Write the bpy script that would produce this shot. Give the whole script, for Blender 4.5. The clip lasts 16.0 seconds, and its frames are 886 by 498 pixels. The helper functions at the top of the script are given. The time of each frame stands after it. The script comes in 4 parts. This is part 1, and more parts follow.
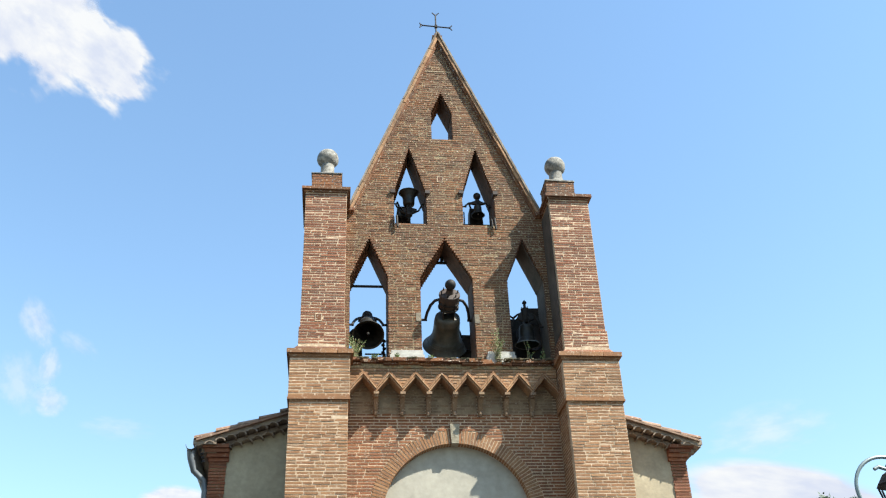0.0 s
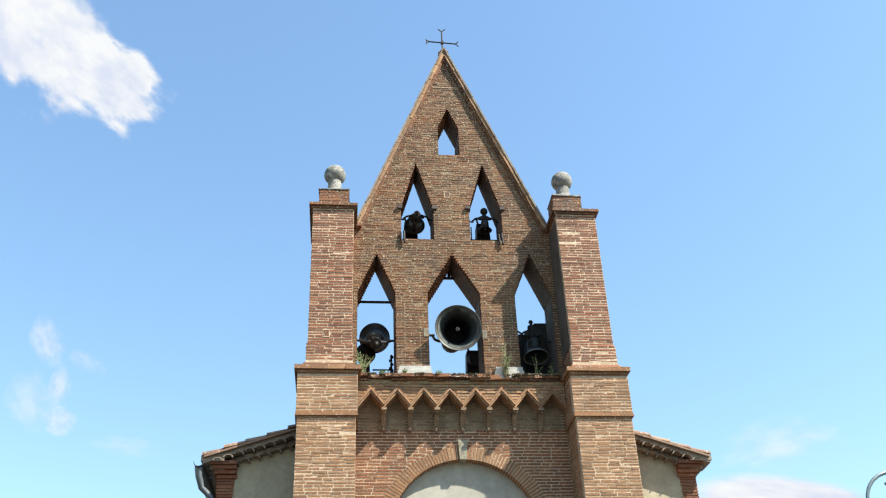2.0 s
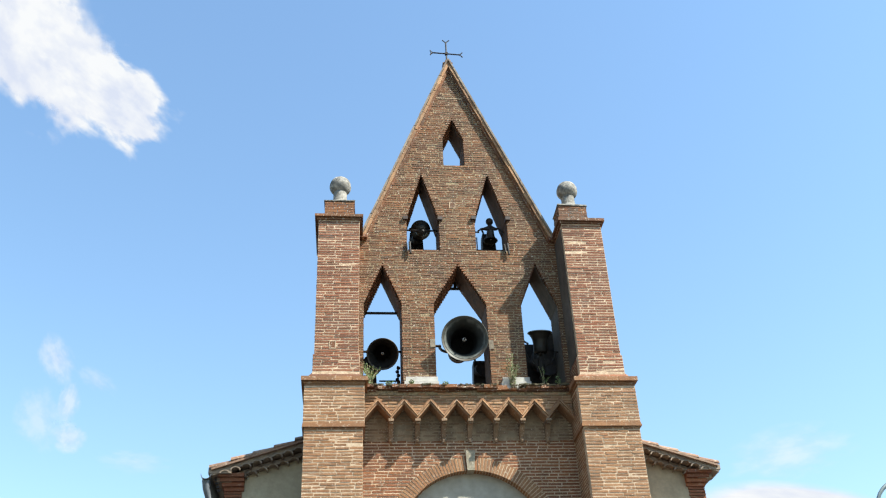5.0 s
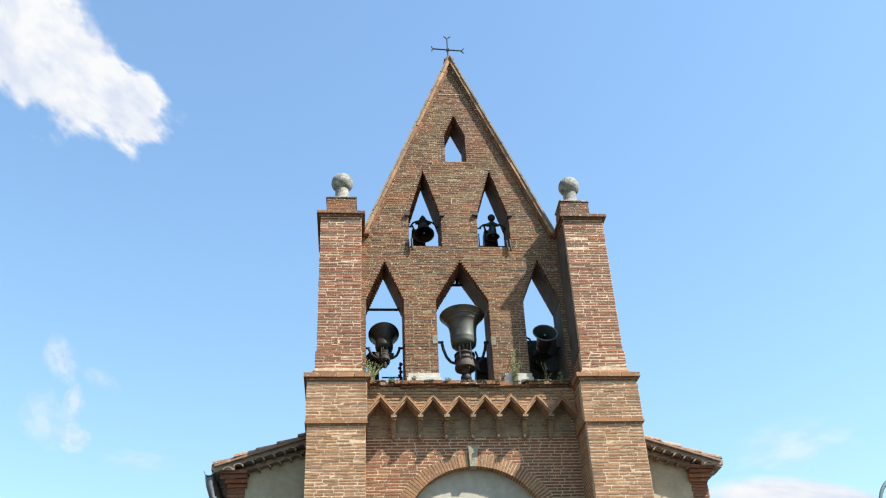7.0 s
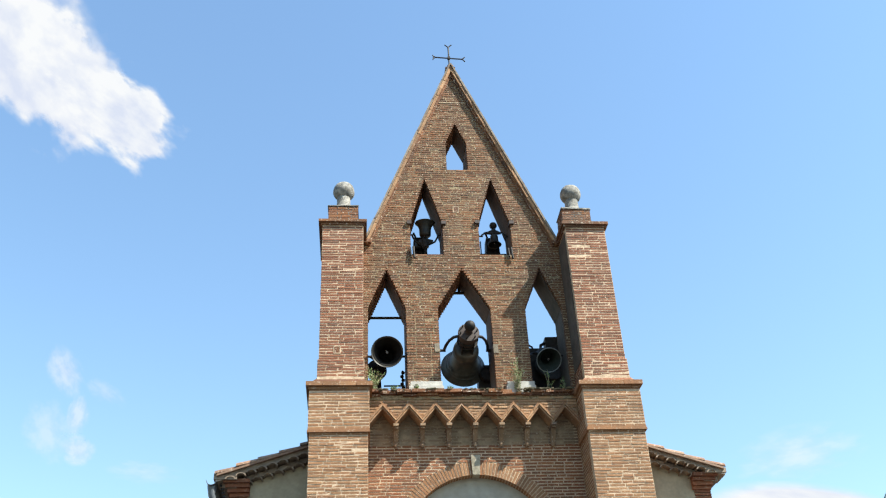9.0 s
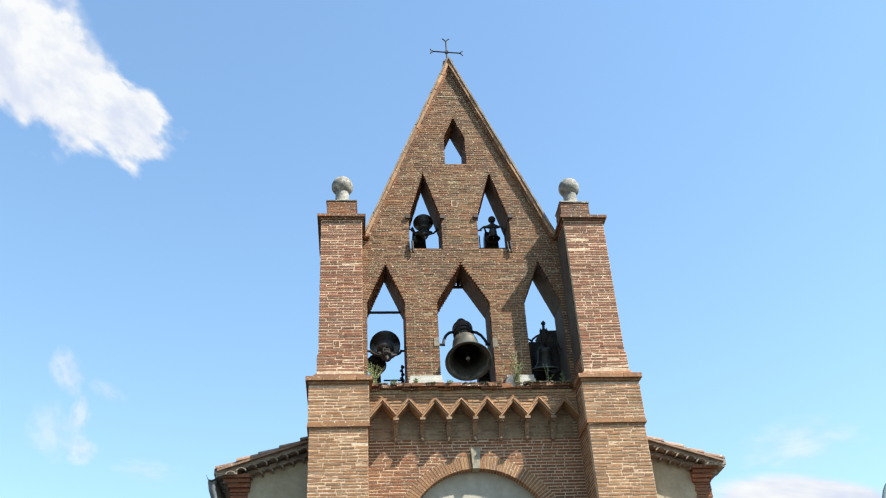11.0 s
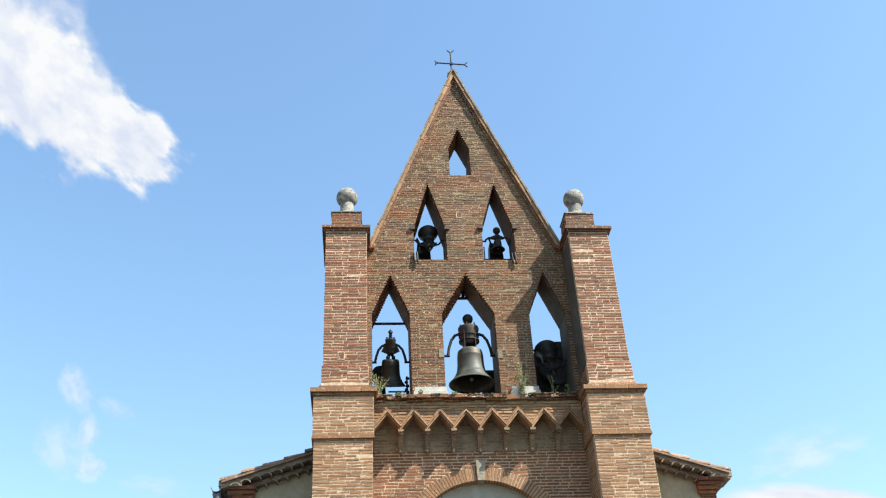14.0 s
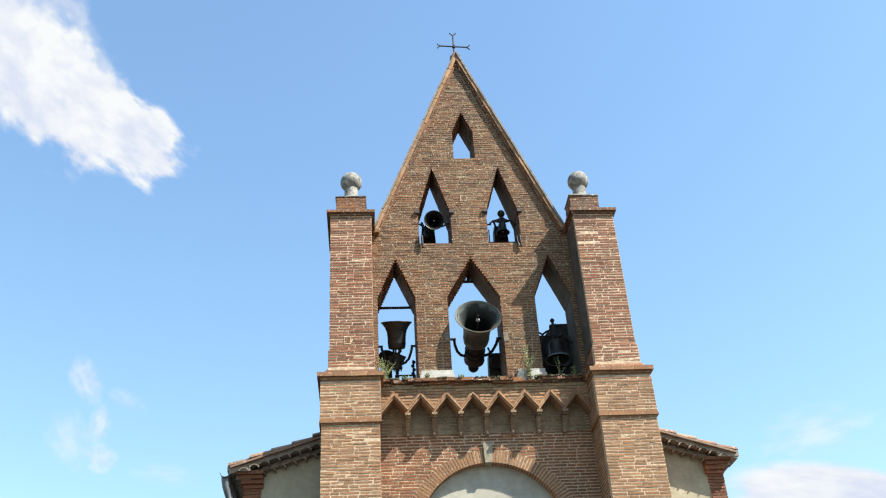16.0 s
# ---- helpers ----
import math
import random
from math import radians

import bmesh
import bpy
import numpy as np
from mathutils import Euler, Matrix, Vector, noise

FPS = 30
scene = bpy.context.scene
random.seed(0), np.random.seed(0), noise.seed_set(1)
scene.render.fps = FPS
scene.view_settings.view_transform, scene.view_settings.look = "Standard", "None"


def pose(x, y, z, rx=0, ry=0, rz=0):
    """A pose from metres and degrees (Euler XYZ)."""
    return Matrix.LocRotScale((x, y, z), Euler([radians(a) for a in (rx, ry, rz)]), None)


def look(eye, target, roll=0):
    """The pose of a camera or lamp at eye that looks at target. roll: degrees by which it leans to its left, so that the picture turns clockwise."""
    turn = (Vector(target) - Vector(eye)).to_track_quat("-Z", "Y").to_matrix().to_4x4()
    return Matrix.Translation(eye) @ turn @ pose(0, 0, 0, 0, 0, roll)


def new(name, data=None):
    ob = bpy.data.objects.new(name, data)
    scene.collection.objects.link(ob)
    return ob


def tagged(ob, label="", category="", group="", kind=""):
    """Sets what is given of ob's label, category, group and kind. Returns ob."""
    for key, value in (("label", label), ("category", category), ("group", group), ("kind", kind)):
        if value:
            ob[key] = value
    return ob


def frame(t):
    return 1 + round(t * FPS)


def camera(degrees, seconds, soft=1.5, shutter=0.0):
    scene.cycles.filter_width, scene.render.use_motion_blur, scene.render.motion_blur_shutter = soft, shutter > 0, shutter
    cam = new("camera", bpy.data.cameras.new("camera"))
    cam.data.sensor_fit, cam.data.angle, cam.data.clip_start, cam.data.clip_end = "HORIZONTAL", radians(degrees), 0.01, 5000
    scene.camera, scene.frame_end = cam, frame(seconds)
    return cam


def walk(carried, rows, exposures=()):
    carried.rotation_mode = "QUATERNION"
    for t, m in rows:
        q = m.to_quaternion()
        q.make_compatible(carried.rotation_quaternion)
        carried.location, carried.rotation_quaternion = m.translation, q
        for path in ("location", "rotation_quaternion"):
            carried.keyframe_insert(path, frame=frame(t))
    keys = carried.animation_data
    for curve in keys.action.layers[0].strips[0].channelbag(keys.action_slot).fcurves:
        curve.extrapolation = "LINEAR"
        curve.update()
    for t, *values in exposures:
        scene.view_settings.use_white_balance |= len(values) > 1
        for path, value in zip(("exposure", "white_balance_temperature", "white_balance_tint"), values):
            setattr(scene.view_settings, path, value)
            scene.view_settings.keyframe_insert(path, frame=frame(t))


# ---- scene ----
EYE = (-2.056, -15.295, 1.6)
# seconds and the camera's turn in degrees; it stands still and only turns
TURNS = [
    (0, 121.171, 2.121, -6.117),
    (0.5, 121.977, 1.982, -6.155),
    (1, 122.447, 1.875, -6.134),
    (1.5, 122.153, 1.984, -5.897),
    (2, 122.105, 2.117, -5.612),
    (2.5, 122.140, 2.321, -5.281),
    (3, 122.198, 2.314, -5.218),
    (3.5, 122.383, 2.299, -5.167),
    (4, 122.948, 2.223, -5.204),
    (6.5, 122.402, 2.507, -4.833),
    (7, 122.544, 2.426, -4.863),
    (7.5, 122.900, 2.484, -4.869),
    (8, 122.953, 2.578, -4.781),
    (8.5, 122.943, 2.659, -4.680),
    (9, 123.035, 2.532, -4.665),
    (11.5, 122.473, 2.875, -4.535),
    (12, 122.293, 2.801, -4.533),
    (12.5, 122.346, 2.658, -4.580),
    (13, 122.579, 2.860, -4.395),
    (13.5, 123.103, 2.739, -4.320),
    (14, 123.371, 2.725, -4.287),
    (14.5, 122.878, 3.018, -4.064),
    (15, 122.243, 3.056, -3.936),
    (15.5, 122.128, 3.031, -3.913),
    (16, 122.426, 3.151, -3.666),
]
cam = camera(49.51, 16.0, soft=1.2)
walk(cam, [(t, pose(*EYE, a, b, c)) for t, a, b, c in TURNS], exposures=((0, 1.44, 6500, 5), (16, 1.44, 6500, 5)))

# ---- light ----
SUN_AZ, SUN_EL = radians(58), radians(50)   # azimuth from the facade's normal towards +x
sun_dir = Vector((math.sin(SUN_AZ) * math.cos(SUN_EL), -math.cos(SUN_AZ) * math.cos(SUN_EL), math.sin(SUN_EL)))
world = bpy.data.worlds.new("world")
scene.world = world
world.use_nodes = True
wn = world.node_tree.nodes
sky = wn.new("ShaderNodeTexSky")
sky.sky_type = "NISHITA"
sky.sun_disc = False
sky.sun_elevation = SUN_EL
sky.sun_rotation = math.atan2(sun_dir.x, sun_dir.y)
sky.air_density, sky.dust_density, sky.ozone_density, sky.altitude = 1.6, 0.3, 4.5, 150
wn["Background"].inputs["Strength"].default_value = 0.096
world.node_tree.links.new(sky.outputs["Color"], wn["Background"].inputs["Color"])
sun_data = bpy.data.lights.new("sun", "SUN")
sun_data.energy, sun_data.angle, sun_data.color = 5.0, radians(0.53), (1.0, 0.95, 0.87)
sun = new("sun", sun_data)
sun.matrix_world = look(sun_dir * 60, (0, 0, 0))


# ---- materials ----
def mat(name, rough=0.85, metal=0.0):
    m = bpy.data.materials.new(name)
    m.use_nodes = True
    b = m.node_tree.nodes["Principled BSDF"]
    b.inputs["Roughness"].default_value = rough
    b.inputs["Metallic"].default_value = metal
    return m, m.node_tree.nodes, m.node_tree.links, b


def node(nodes, kind, **inputs):
    n = nodes.new(kind)
    for k, v in inputs.items():
        n.inputs[k.replace("_", " ")].default_value = v
    return n


def noise_tex(nodes, links, coord, scale, detail=4.0, rough=0.6):
    n = node(nodes, "ShaderNodeTexNoise", Scale=scale, Detail=detail, Roughness=rough)
    links.new(coord, n.inputs["Vector"])
    return n.outputs["Fac"]


def ramp(nodes, links, fac, stops):
    r = nodes.new("ShaderNodeValToRGB")
    e = r.color_ramp.elements
    while len(e) < len(stops):
        e.new(0.5)
    for i, (pos, col) in enumerate(stops):
        e[i].position = pos
        e[i].color = (*col, 1) if len(col) == 3 else col
    links.new(fac, r.inputs["Fac"])
    return r.outputs["Color"]


def mix(nodes, links, fac, a, b, how="MIX"):
    n = nodes.new("ShaderNodeMix")
    n.data_type, n.blend_type = "RGBA", how
    for sock, v in ((n.inputs["Factor"], fac), (n.inputs["A"], a), (n.inputs["B"], b)):
        if isinstance(v, bpy.types.NodeSocket):
            links.new(v, sock)
        else:
            sock.default_value = v if isinstance(v, float) else (*v, 1)
    return n.outputs["Result"]


def calc(nodes, links, how, a, b):
    n = nodes.new("ShaderNodeMath")
    n.operation = how
    for sock, v in zip(n.inputs, (a, b)):
        if isinstance(v, bpy.types.NodeSocket):
            links.new(v, sock)
        else:
            sock.default_value = v
    return n.outputs[0]


def bump(nodes, links, b, height, strength, distance):
    n = node(nodes, "ShaderNodeBump", Strength=strength, Distance=distance)
    links.new(height, n.inputs["Height"])
    links.new(n.outputs["Normal"], b.inputs["Normal"])


def world_pos(nodes):
    return nodes.new("ShaderNodeNewGeometry").outputs["Position"]


def brick_material(name, shades, lichen, soot):
    """Fired brick: each piece has a shade of its own, with grain, mortar smears and weathering."""
    m, n, l, b = mat(name, 0.9)
    geo = n.new("ShaderNodeNewGeometry")
    info = n.new("ShaderNodeObjectInfo")
    pick = calc(n, l, "FRACT", calc(n, l, "ADD", geo.outputs["Random Per Island"], info.outputs["Random"]), 0.0)
    base = ramp(n, l, pick, [(i / (len(shades) - 1), s) for i, s in enumerate(shades)])
    pos = geo.outputs["Position"]
    big = noise_tex(n, l, pos, 1.3, 5)
    mid = noise_tex(n, l, pos, 9.0, 5)
    fine = noise_tex(n, l, pos, 70.0, 3)
    c = mix(n, l, calc(n, l, "MULTIPLY", ramp(n, l, big, [(0.42, (0, 0, 0)), (0.7, (1, 1, 1))]), soot), base, (0.055, 0.045, 0.036))
    run = node(n, "ShaderNodeMapping", Scale=(4.5, 4.5, 0.55))
    l.new(pos, run.inputs["Vector"])
    streak = ramp(n, l, noise_tex(n, l, run.outputs["Vector"], 1.0, 5, 0.6), [(0.5, (0, 0, 0)), (0.68, (1, 1, 1))])
    c = mix(n, l, calc(n, l, "MULTIPLY", streak, soot), c, (0.075, 0.055, 0.033))
    spots = noise_tex(n, l, pos, 21.0, 3, 0.5)
    smear = ramp(n, l, spots, [(0.62, (0, 0, 0)), (0.69, (1, 1, 1))])
    c = mix(n, l, calc(n, l, "MULTIPLY", smear, lichen), c, (0.62, 0.54, 0.42))
    fleck = ramp(n, l, noise_tex(n, l, pos, 44.0, 2, 0.5), [(0.64, (0, 0, 0)), (0.68, (1, 1, 1))])
    c = mix(n, l, calc(n, l, "MULTIPLY", fleck, lichen), c, (0.66, 0.58, 0.46))
    c = mix(n, l, 0.55, c, ramp(n, l, fine, [(0.25, (0.45, 0.45, 0.45)), (0.75, (1.0, 1.0, 1.0))]), "MULTIPLY")
    l.new(c, b.inputs["Base Color"])
    bump(n, l, b, calc(n, l, "ADD", fine, mid), 0.6, 0.006)
    return m


def mottled(name, low, high, scale, rough=0.9, metal=0.0, relief=0.01, stain=None, amount=0.6, gloss=0.5):
    m, n, l, b = mat(name, rough, metal)
    b.inputs["Specular IOR Level"].default_value = gloss
    pos = n.new("ShaderNodeTexCoord").outputs["Object"]
    a = noise_tex(n, l, pos, scale, 6)
    f = noise_tex(n, l, pos, scale * 9, 4)
    c = ramp(n, l, a, [(0.3, low), (0.7, high)])
    if stain:
        s = ramp(n, l, noise_tex(n, l, pos, scale * 0.45, 6), [(0.48, (0, 0, 0)), (0.68, (1, 1, 1))])
        c = mix(n, l, calc(n, l, "MULTIPLY", s, amount), c, stain)
    c = mix(n, l, 0.4, c, ramp(n, l, f, [(0.3, (0.5, 0.5, 0.5)), (0.7, (1, 1, 1))]), "MULTIPLY")
    l.new(c, b.inputs["Base Color"])
    bump(n, l, b, f, 0.5, relief)
    return m


BRICK_OLD = brick_material("brick_weathered", [(0.091, 0.037, 0.015), (0.189, 0.069, 0.024), (0.138, 0.055, 0.021), (0.228, 0.092, 0.032), (0.162, 0.055, 0.018)], 0.7, 0.5)
BRICK_MID = brick_material("brick_pillar", [(0.139, 0.048, 0.021), (0.227, 0.072, 0.030), (0.176, 0.063, 0.029), (0.260, 0.096, 0.042), (0.205, 0.062, 0.026)], 0.25, 0.3)
BRICK_NEW = brick_material("brick_orange", [(0.193, 0.089, 0.038), (0.287, 0.136, 0.056), (0.232, 0.108, 0.046), (0.325, 0.168, 0.076), (0.254, 0.107, 0.043)], 0.35, 0.2)
MORTAR_OLD = mottled("mortar_weathered", (0.095, 0.062, 0.032), (0.459, 0.349, 0.200), 26.0, stain=(0.076, 0.048, 0.025), amount=0.7)
MORTAR_NEW = mottled("mortar_light", (0.333, 0.235, 0.147), (0.648, 0.489, 0.335), 14.0, stain=(0.217, 0.147, 0.086), amount=0.5)
# coats of inner faces: the shade there is mixed into their dark colours
SHADED_COAT = mottled("shaded_grey_coat", (0.057, 0.045, 0.033), (0.111, 0.086, 0.062), 5.0, stain=(0.040, 0.031, 0.023), amount=0.7)
SHADED_REVEAL = mottled("shaded_red_coat", (0.047, 0.027, 0.016), (0.117, 0.061, 0.034), 9.0, stain=(0.035, 0.023, 0.016), amount=0.6)
MORTAR_GREY = mottled("mortar_smear_grey", (0.186, 0.132, 0.081), (0.334, 0.240, 0.147), 7.0, stain=(0.123, 0.087, 0.050), amount=0.7)
BRICK_TAN = brick_material("brick_tan", [(0.257, 0.132, 0.063), (0.402, 0.211, 0.100), (0.320, 0.171, 0.081), (0.465, 0.264, 0.135)], 0.35, 0.45)
COPING = mottled("lichened_coping_tile", (0.139, 0.102, 0.073), (0.294, 0.245, 0.188), 6.0, stain=(0.115, 0.070, 0.045), amount=0.6)
VERDIGRIS = mottled("verdigris_bronze", (0.013, 0.021, 0.019), (0.034, 0.044, 0.039), 7.0, rough=0.8, relief=0.002, gloss=0.15)
LIP = mottled("worn_pale_lip", (0.133, 0.147, 0.142), (0.210, 0.220, 0.213), 12.0, rough=0.6, gloss=0.3, relief=0.001)
KEYSTONE = mottled("speckled_stone", (0.227, 0.195, 0.137), (0.420, 0.373, 0.281), 20.0, stain=(0.124, 0.100, 0.066), amount=0.5)
BEARING = mottled("bearing_stone", (0.153, 0.127, 0.092), (0.260, 0.215, 0.153), 12.0, stain=(0.099, 0.077, 0.054))
PLASTER = mottled("lime_plaster", (0.291, 0.246, 0.167), (0.423, 0.362, 0.246), 1.6, stain=(0.141, 0.115, 0.077), amount=0.8, relief=0.006)
LIME = mottled("smooth_lime_plaster", (0.311, 0.288, 0.233), (0.417, 0.388, 0.319), 0.9, stain=(0.155, 0.143, 0.117), amount=0.85, relief=0.004)
STONE = mottled("pale_stone", (0.115, 0.107, 0.092), (0.383, 0.363, 0.321), 15.0, stain=(0.077, 0.070, 0.057), amount=0.8, relief=0.02)
BRICK_SMEARED = brick_material("brick_mortar_smeared", [(0.180, 0.110, 0.062), (0.275, 0.174, 0.098), (0.221, 0.137, 0.078), (0.318, 0.211, 0.124)], 0.35, 0.5)
BRICK_WALL = brick_material("brick_dark_wall", [(0.140, 0.049, 0.018), (0.246, 0.083, 0.030), (0.182, 0.066, 0.023), (0.288, 0.108, 0.039), (0.220, 0.069, 0.022)], 0.40, 0.4)
WHITE = mottled("whitewashed_stone", (0.337, 0.321, 0.283), (0.474, 0.459, 0.414), 9.0, stain=(0.275, 0.253, 0.207), amount=0.4)
TILE = brick_material("clay_tile", [(0.180, 0.098, 0.061), (0.294, 0.164, 0.102), (0.229, 0.148, 0.102), (0.343, 0.221, 0.148)], 0.5, 0.5)
GENOISE = mottled("cornice_tile_mortar", (0.179, 0.136, 0.099), (0.310, 0.244, 0.179), 7.0, stain=(0.113, 0.085, 0.066), amount=0.6)
BRONZE = mottled("bell_bronze", (0.034, 0.035, 0.029), (0.096, 0.099, 0.085), 5.0, rough=0.55, metal=0.12, relief=0.002, gloss=0.3, stain=(0.105, 0.064, 0.034), amount=0.55)
BRONZE_DARK = mottled("dark_bell_bronze", (0.019, 0.018, 0.016), (0.047, 0.044, 0.037), 6.0, rough=0.5, metal=0.4, relief=0.002, gloss=0.3)
# bell insides: near-black stands in for the shade within
INNER = mottled("shade_black_bronze", (0.006, 0.006, 0.006), (0.014, 0.014, 0.013), 7.0, rough=0.9, relief=0.002, gloss=0.08)
IRON = mottled("dark_iron", (0.012, 0.011, 0.011), (0.034, 0.029, 0.025), 14.0, rough=0.65, metal=0.2, relief=0.002, gloss=0.25)
POLISHED = mottled("worn_bright_iron", (0.22, 0.215, 0.205), (0.42, 0.41, 0.39), 20.0, rough=0.5, metal=0.3, relief=0.001)
RUST = mottled("rusty_yoke", (0.025, 0.017, 0.014), (0.059, 0.037, 0.028), 9.0, rough=0.75, relief=0.003)
ZINC = mottled("grey_zinc", (0.085, 0.099, 0.112), (0.143, 0.155, 0.167), 5.0, rough=0.5, metal=0.5, relief=0.002)
LAMP_PAINT = mottled("grey_green_paint", (0.10, 0.14, 0.15), (0.15, 0.20, 0.21), 8.0, rough=0.5, relief=0.001)
GROUND = mottled("worn_asphalt", (0.045, 0.043, 0.04), (0.075, 0.071, 0.066), 2.0, relief=0.01, stain=(0.045, 0.043, 0.04))
LEAF = mottled("weed_leaf", (0.08, 0.14, 0.035), (0.18, 0.26, 0.08), 12.0, rough=0.6)
DRY = mottled("dry_stalk", (0.20, 0.17, 0.09), (0.38, 0.33, 0.2), 20.0)
BARK = mottled("bark", (0.07, 0.055, 0.04), (0.15, 0.12, 0.09), 10.0)


def patina_shade_inside(name, z_lip, z_deep):
    """Grey-green worn bronze at a bell's lip, painted darker further up for the shade inside."""
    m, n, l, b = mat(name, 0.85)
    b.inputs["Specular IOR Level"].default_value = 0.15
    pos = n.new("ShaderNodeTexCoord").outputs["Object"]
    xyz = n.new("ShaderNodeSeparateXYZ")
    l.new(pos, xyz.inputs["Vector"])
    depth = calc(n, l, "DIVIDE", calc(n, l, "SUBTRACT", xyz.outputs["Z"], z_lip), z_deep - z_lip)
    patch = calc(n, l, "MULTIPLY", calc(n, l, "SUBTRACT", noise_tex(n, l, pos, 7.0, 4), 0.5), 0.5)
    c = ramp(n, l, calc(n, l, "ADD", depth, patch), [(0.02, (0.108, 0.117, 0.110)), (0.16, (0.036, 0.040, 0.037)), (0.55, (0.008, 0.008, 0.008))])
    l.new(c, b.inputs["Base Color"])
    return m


# ---- mesh helpers ----
rng = random.Random(7)


class Acc:
    """Gathers plain faces, to be linked as one mesh."""

    def __init__(self):
        self.v, self.f = [], []

    def hexa(self, p):
        i = len(self.v)
        self.v += [tuple(q) for q in p]
        self.f += [(i, i + 3, i + 2, i + 1), (i + 4, i + 5, i + 6, i + 7), (i, i + 1, i + 5, i + 4),
                   (i + 1, i + 2, i + 6, i + 5), (i + 2, i + 3, i + 7, i + 6), (i + 3, i, i + 4, i + 7)]

    def box(self, x0, x1, y0, y1, z0, z1, j=0.0):
        p = [(x, y, z) for z in (z0, z1) for x, y in ((x0, y0), (x1, y0), (x1, y1), (x0, y1))]
        if j:
            p = [(x + rng.uniform(-j, j), y + rng.uniform(-j, j), z + rng.uniform(-j, j)) for x, y, z in p]
        self.hexa(p)

    def prism(self, poly, y0, y1):
        """poly: (x, z) counter-clockwise as seen from -y; y0 is the front."""
        i, n = len(self.v), len(poly)
        self.v += [(x, y0, z) for x, z in poly] + [(x, y1, z) for x, z in poly]
        self.f.append(tuple(range(i, i + n)))
        self.f.append(tuple(range(i + 2 * n - 1, i + n - 1, -1)))
        for k in range(n):
            k2 = (k + 1) % n
            self.f.append((i + k2, i + k, i + n + k, i + n + k2))

    def lathe(self, prof, c=(0, 0, 0), seg=32, wob=0.0):
        i, n = len(self.v), len(prof)
        for s in range(seg):
            a = 2 * math.pi * s / seg
            for r, z in prof:
                r2 = r * (1 + (noise.noise((math.cos(a) * 2, math.sin(a) * 2, z * 6)) * wob if wob else 0))
                self.v.append((c[0] + r2 * math.cos(a), c[1] + r2 * math.sin(a), c[2] + z))
        for s in range(seg):
            s2 = (s + 1) % seg
            for k in range(n - 1):
                self.f.append((i + s * n + k, i + s2 * n + k, i + s2 * n + k + 1, i + s * n + k + 1))

    def tube(self, pts, r, seg=8):
        i, n = len(self.v), len(pts)
        rs = r if isinstance(r, (list, tuple)) else [r] * n
        pts = [Vector(q) for q in pts]
        a = None
        for k, q in enumerate(pts):
            d = (pts[min(k + 1, n - 1)] - pts[max(k - 1, 0)]).normalized()
            if a is None:
                a = d.cross(Vector((0, 0, 1)) if abs(d.z) < 0.9 else Vector((1, 0, 0))).normalized()
            a = (a - d * a.dot(d)).normalized()
            b = d.cross(a)
            for s in range(seg):
                w = 2 * math.pi * s / seg
                self.v.append(tuple(q + (a * math.cos(w) + b * math.sin(w)) * rs[k]))
        for k in range(n - 1):
            for s in range(seg):
                s2 = (s + 1) % seg
                self.f.append((i + k * seg + s, i + k * seg + s2, i + (k + 1) * seg + s2, i + (k + 1) * seg + s))
        self.f.append(tuple(i + s for s in range(seg)))
        self.f.append(tuple(i + (n - 1) * seg + s for s in reversed(range(seg))))


def mesh_of(name, acc, material, smooth=False):
    me = bpy.data.meshes.new(name)
    me.from_pydata(acc.v, [], acc.f)
    me.materials.append(material)
    if smooth:
        me.shade_smooth()
        me.set_sharp_from_angle(angle=radians(38))
    me.update()
    return me


def part(name, acc, material, parent, label="", smooth=False, kind=""):
    ob = new(name, mesh_of(name, acc, material, smooth))
    ob.parent = parent
    return tagged(ob, label, kind=kind)


def empty(name, label, category, at=(0, 0, 0), group="", kind=""):
    ob = new(name)
    ob.empty_display_size = 0.2
    ob.location = at
    return tagged(ob, label, category, group, kind)


def unit_brick():
    a = Acc()
    a.box(-0.5, 0.5, -0.5, 0.5, -0.5, 0.5)
    return a


UNIT = {m.name: mesh_of("brick", unit_brick(), m) for m in (BRICK_OLD, BRICK_MID, BRICK_NEW, BRICK_TAN, BRICK_SMEARED, BRICK_WALL)}


class Laying:
    """Lays bricks on one part: the first ones inside a stretch of height as pieces of their own, the rest joined."""

    def __init__(self, parent, material, zone, limit):
        self.parent, self.material, self.zone, self.limit = parent, material, zone, limit
        self.rest = Acc()

    def lay(self, x0, x1, y0, y1, z0, z1):
        if self.limit > 0 and self.zone[0] < z0 < self.zone[1]:
            ob = new("brick", UNIT[self.material.name])
            ob.location = ((x0 + x1) / 2, (y0 + y1) / 2, (z0 + z1) / 2)
            ob.rotation_euler = (rng.uniform(-0.012, 0.012), rng.uniform(-0.008, 0.008), rng.uniform(-0.012, 0.012))
            ob.scale = (x1 - x0, y1 - y0, z1 - z0)
            ob.parent = self.parent
            self.limit -= 1
        else:
            self.rest.box(x0, x1, y0, y1, z0, z1, 0.003)

    def close(self):
        if self.rest.v:
            part("brickwork", self.rest, self.material, self.parent, kind="stuff")


COURSE = 0.0535
JOINT = 0.0195


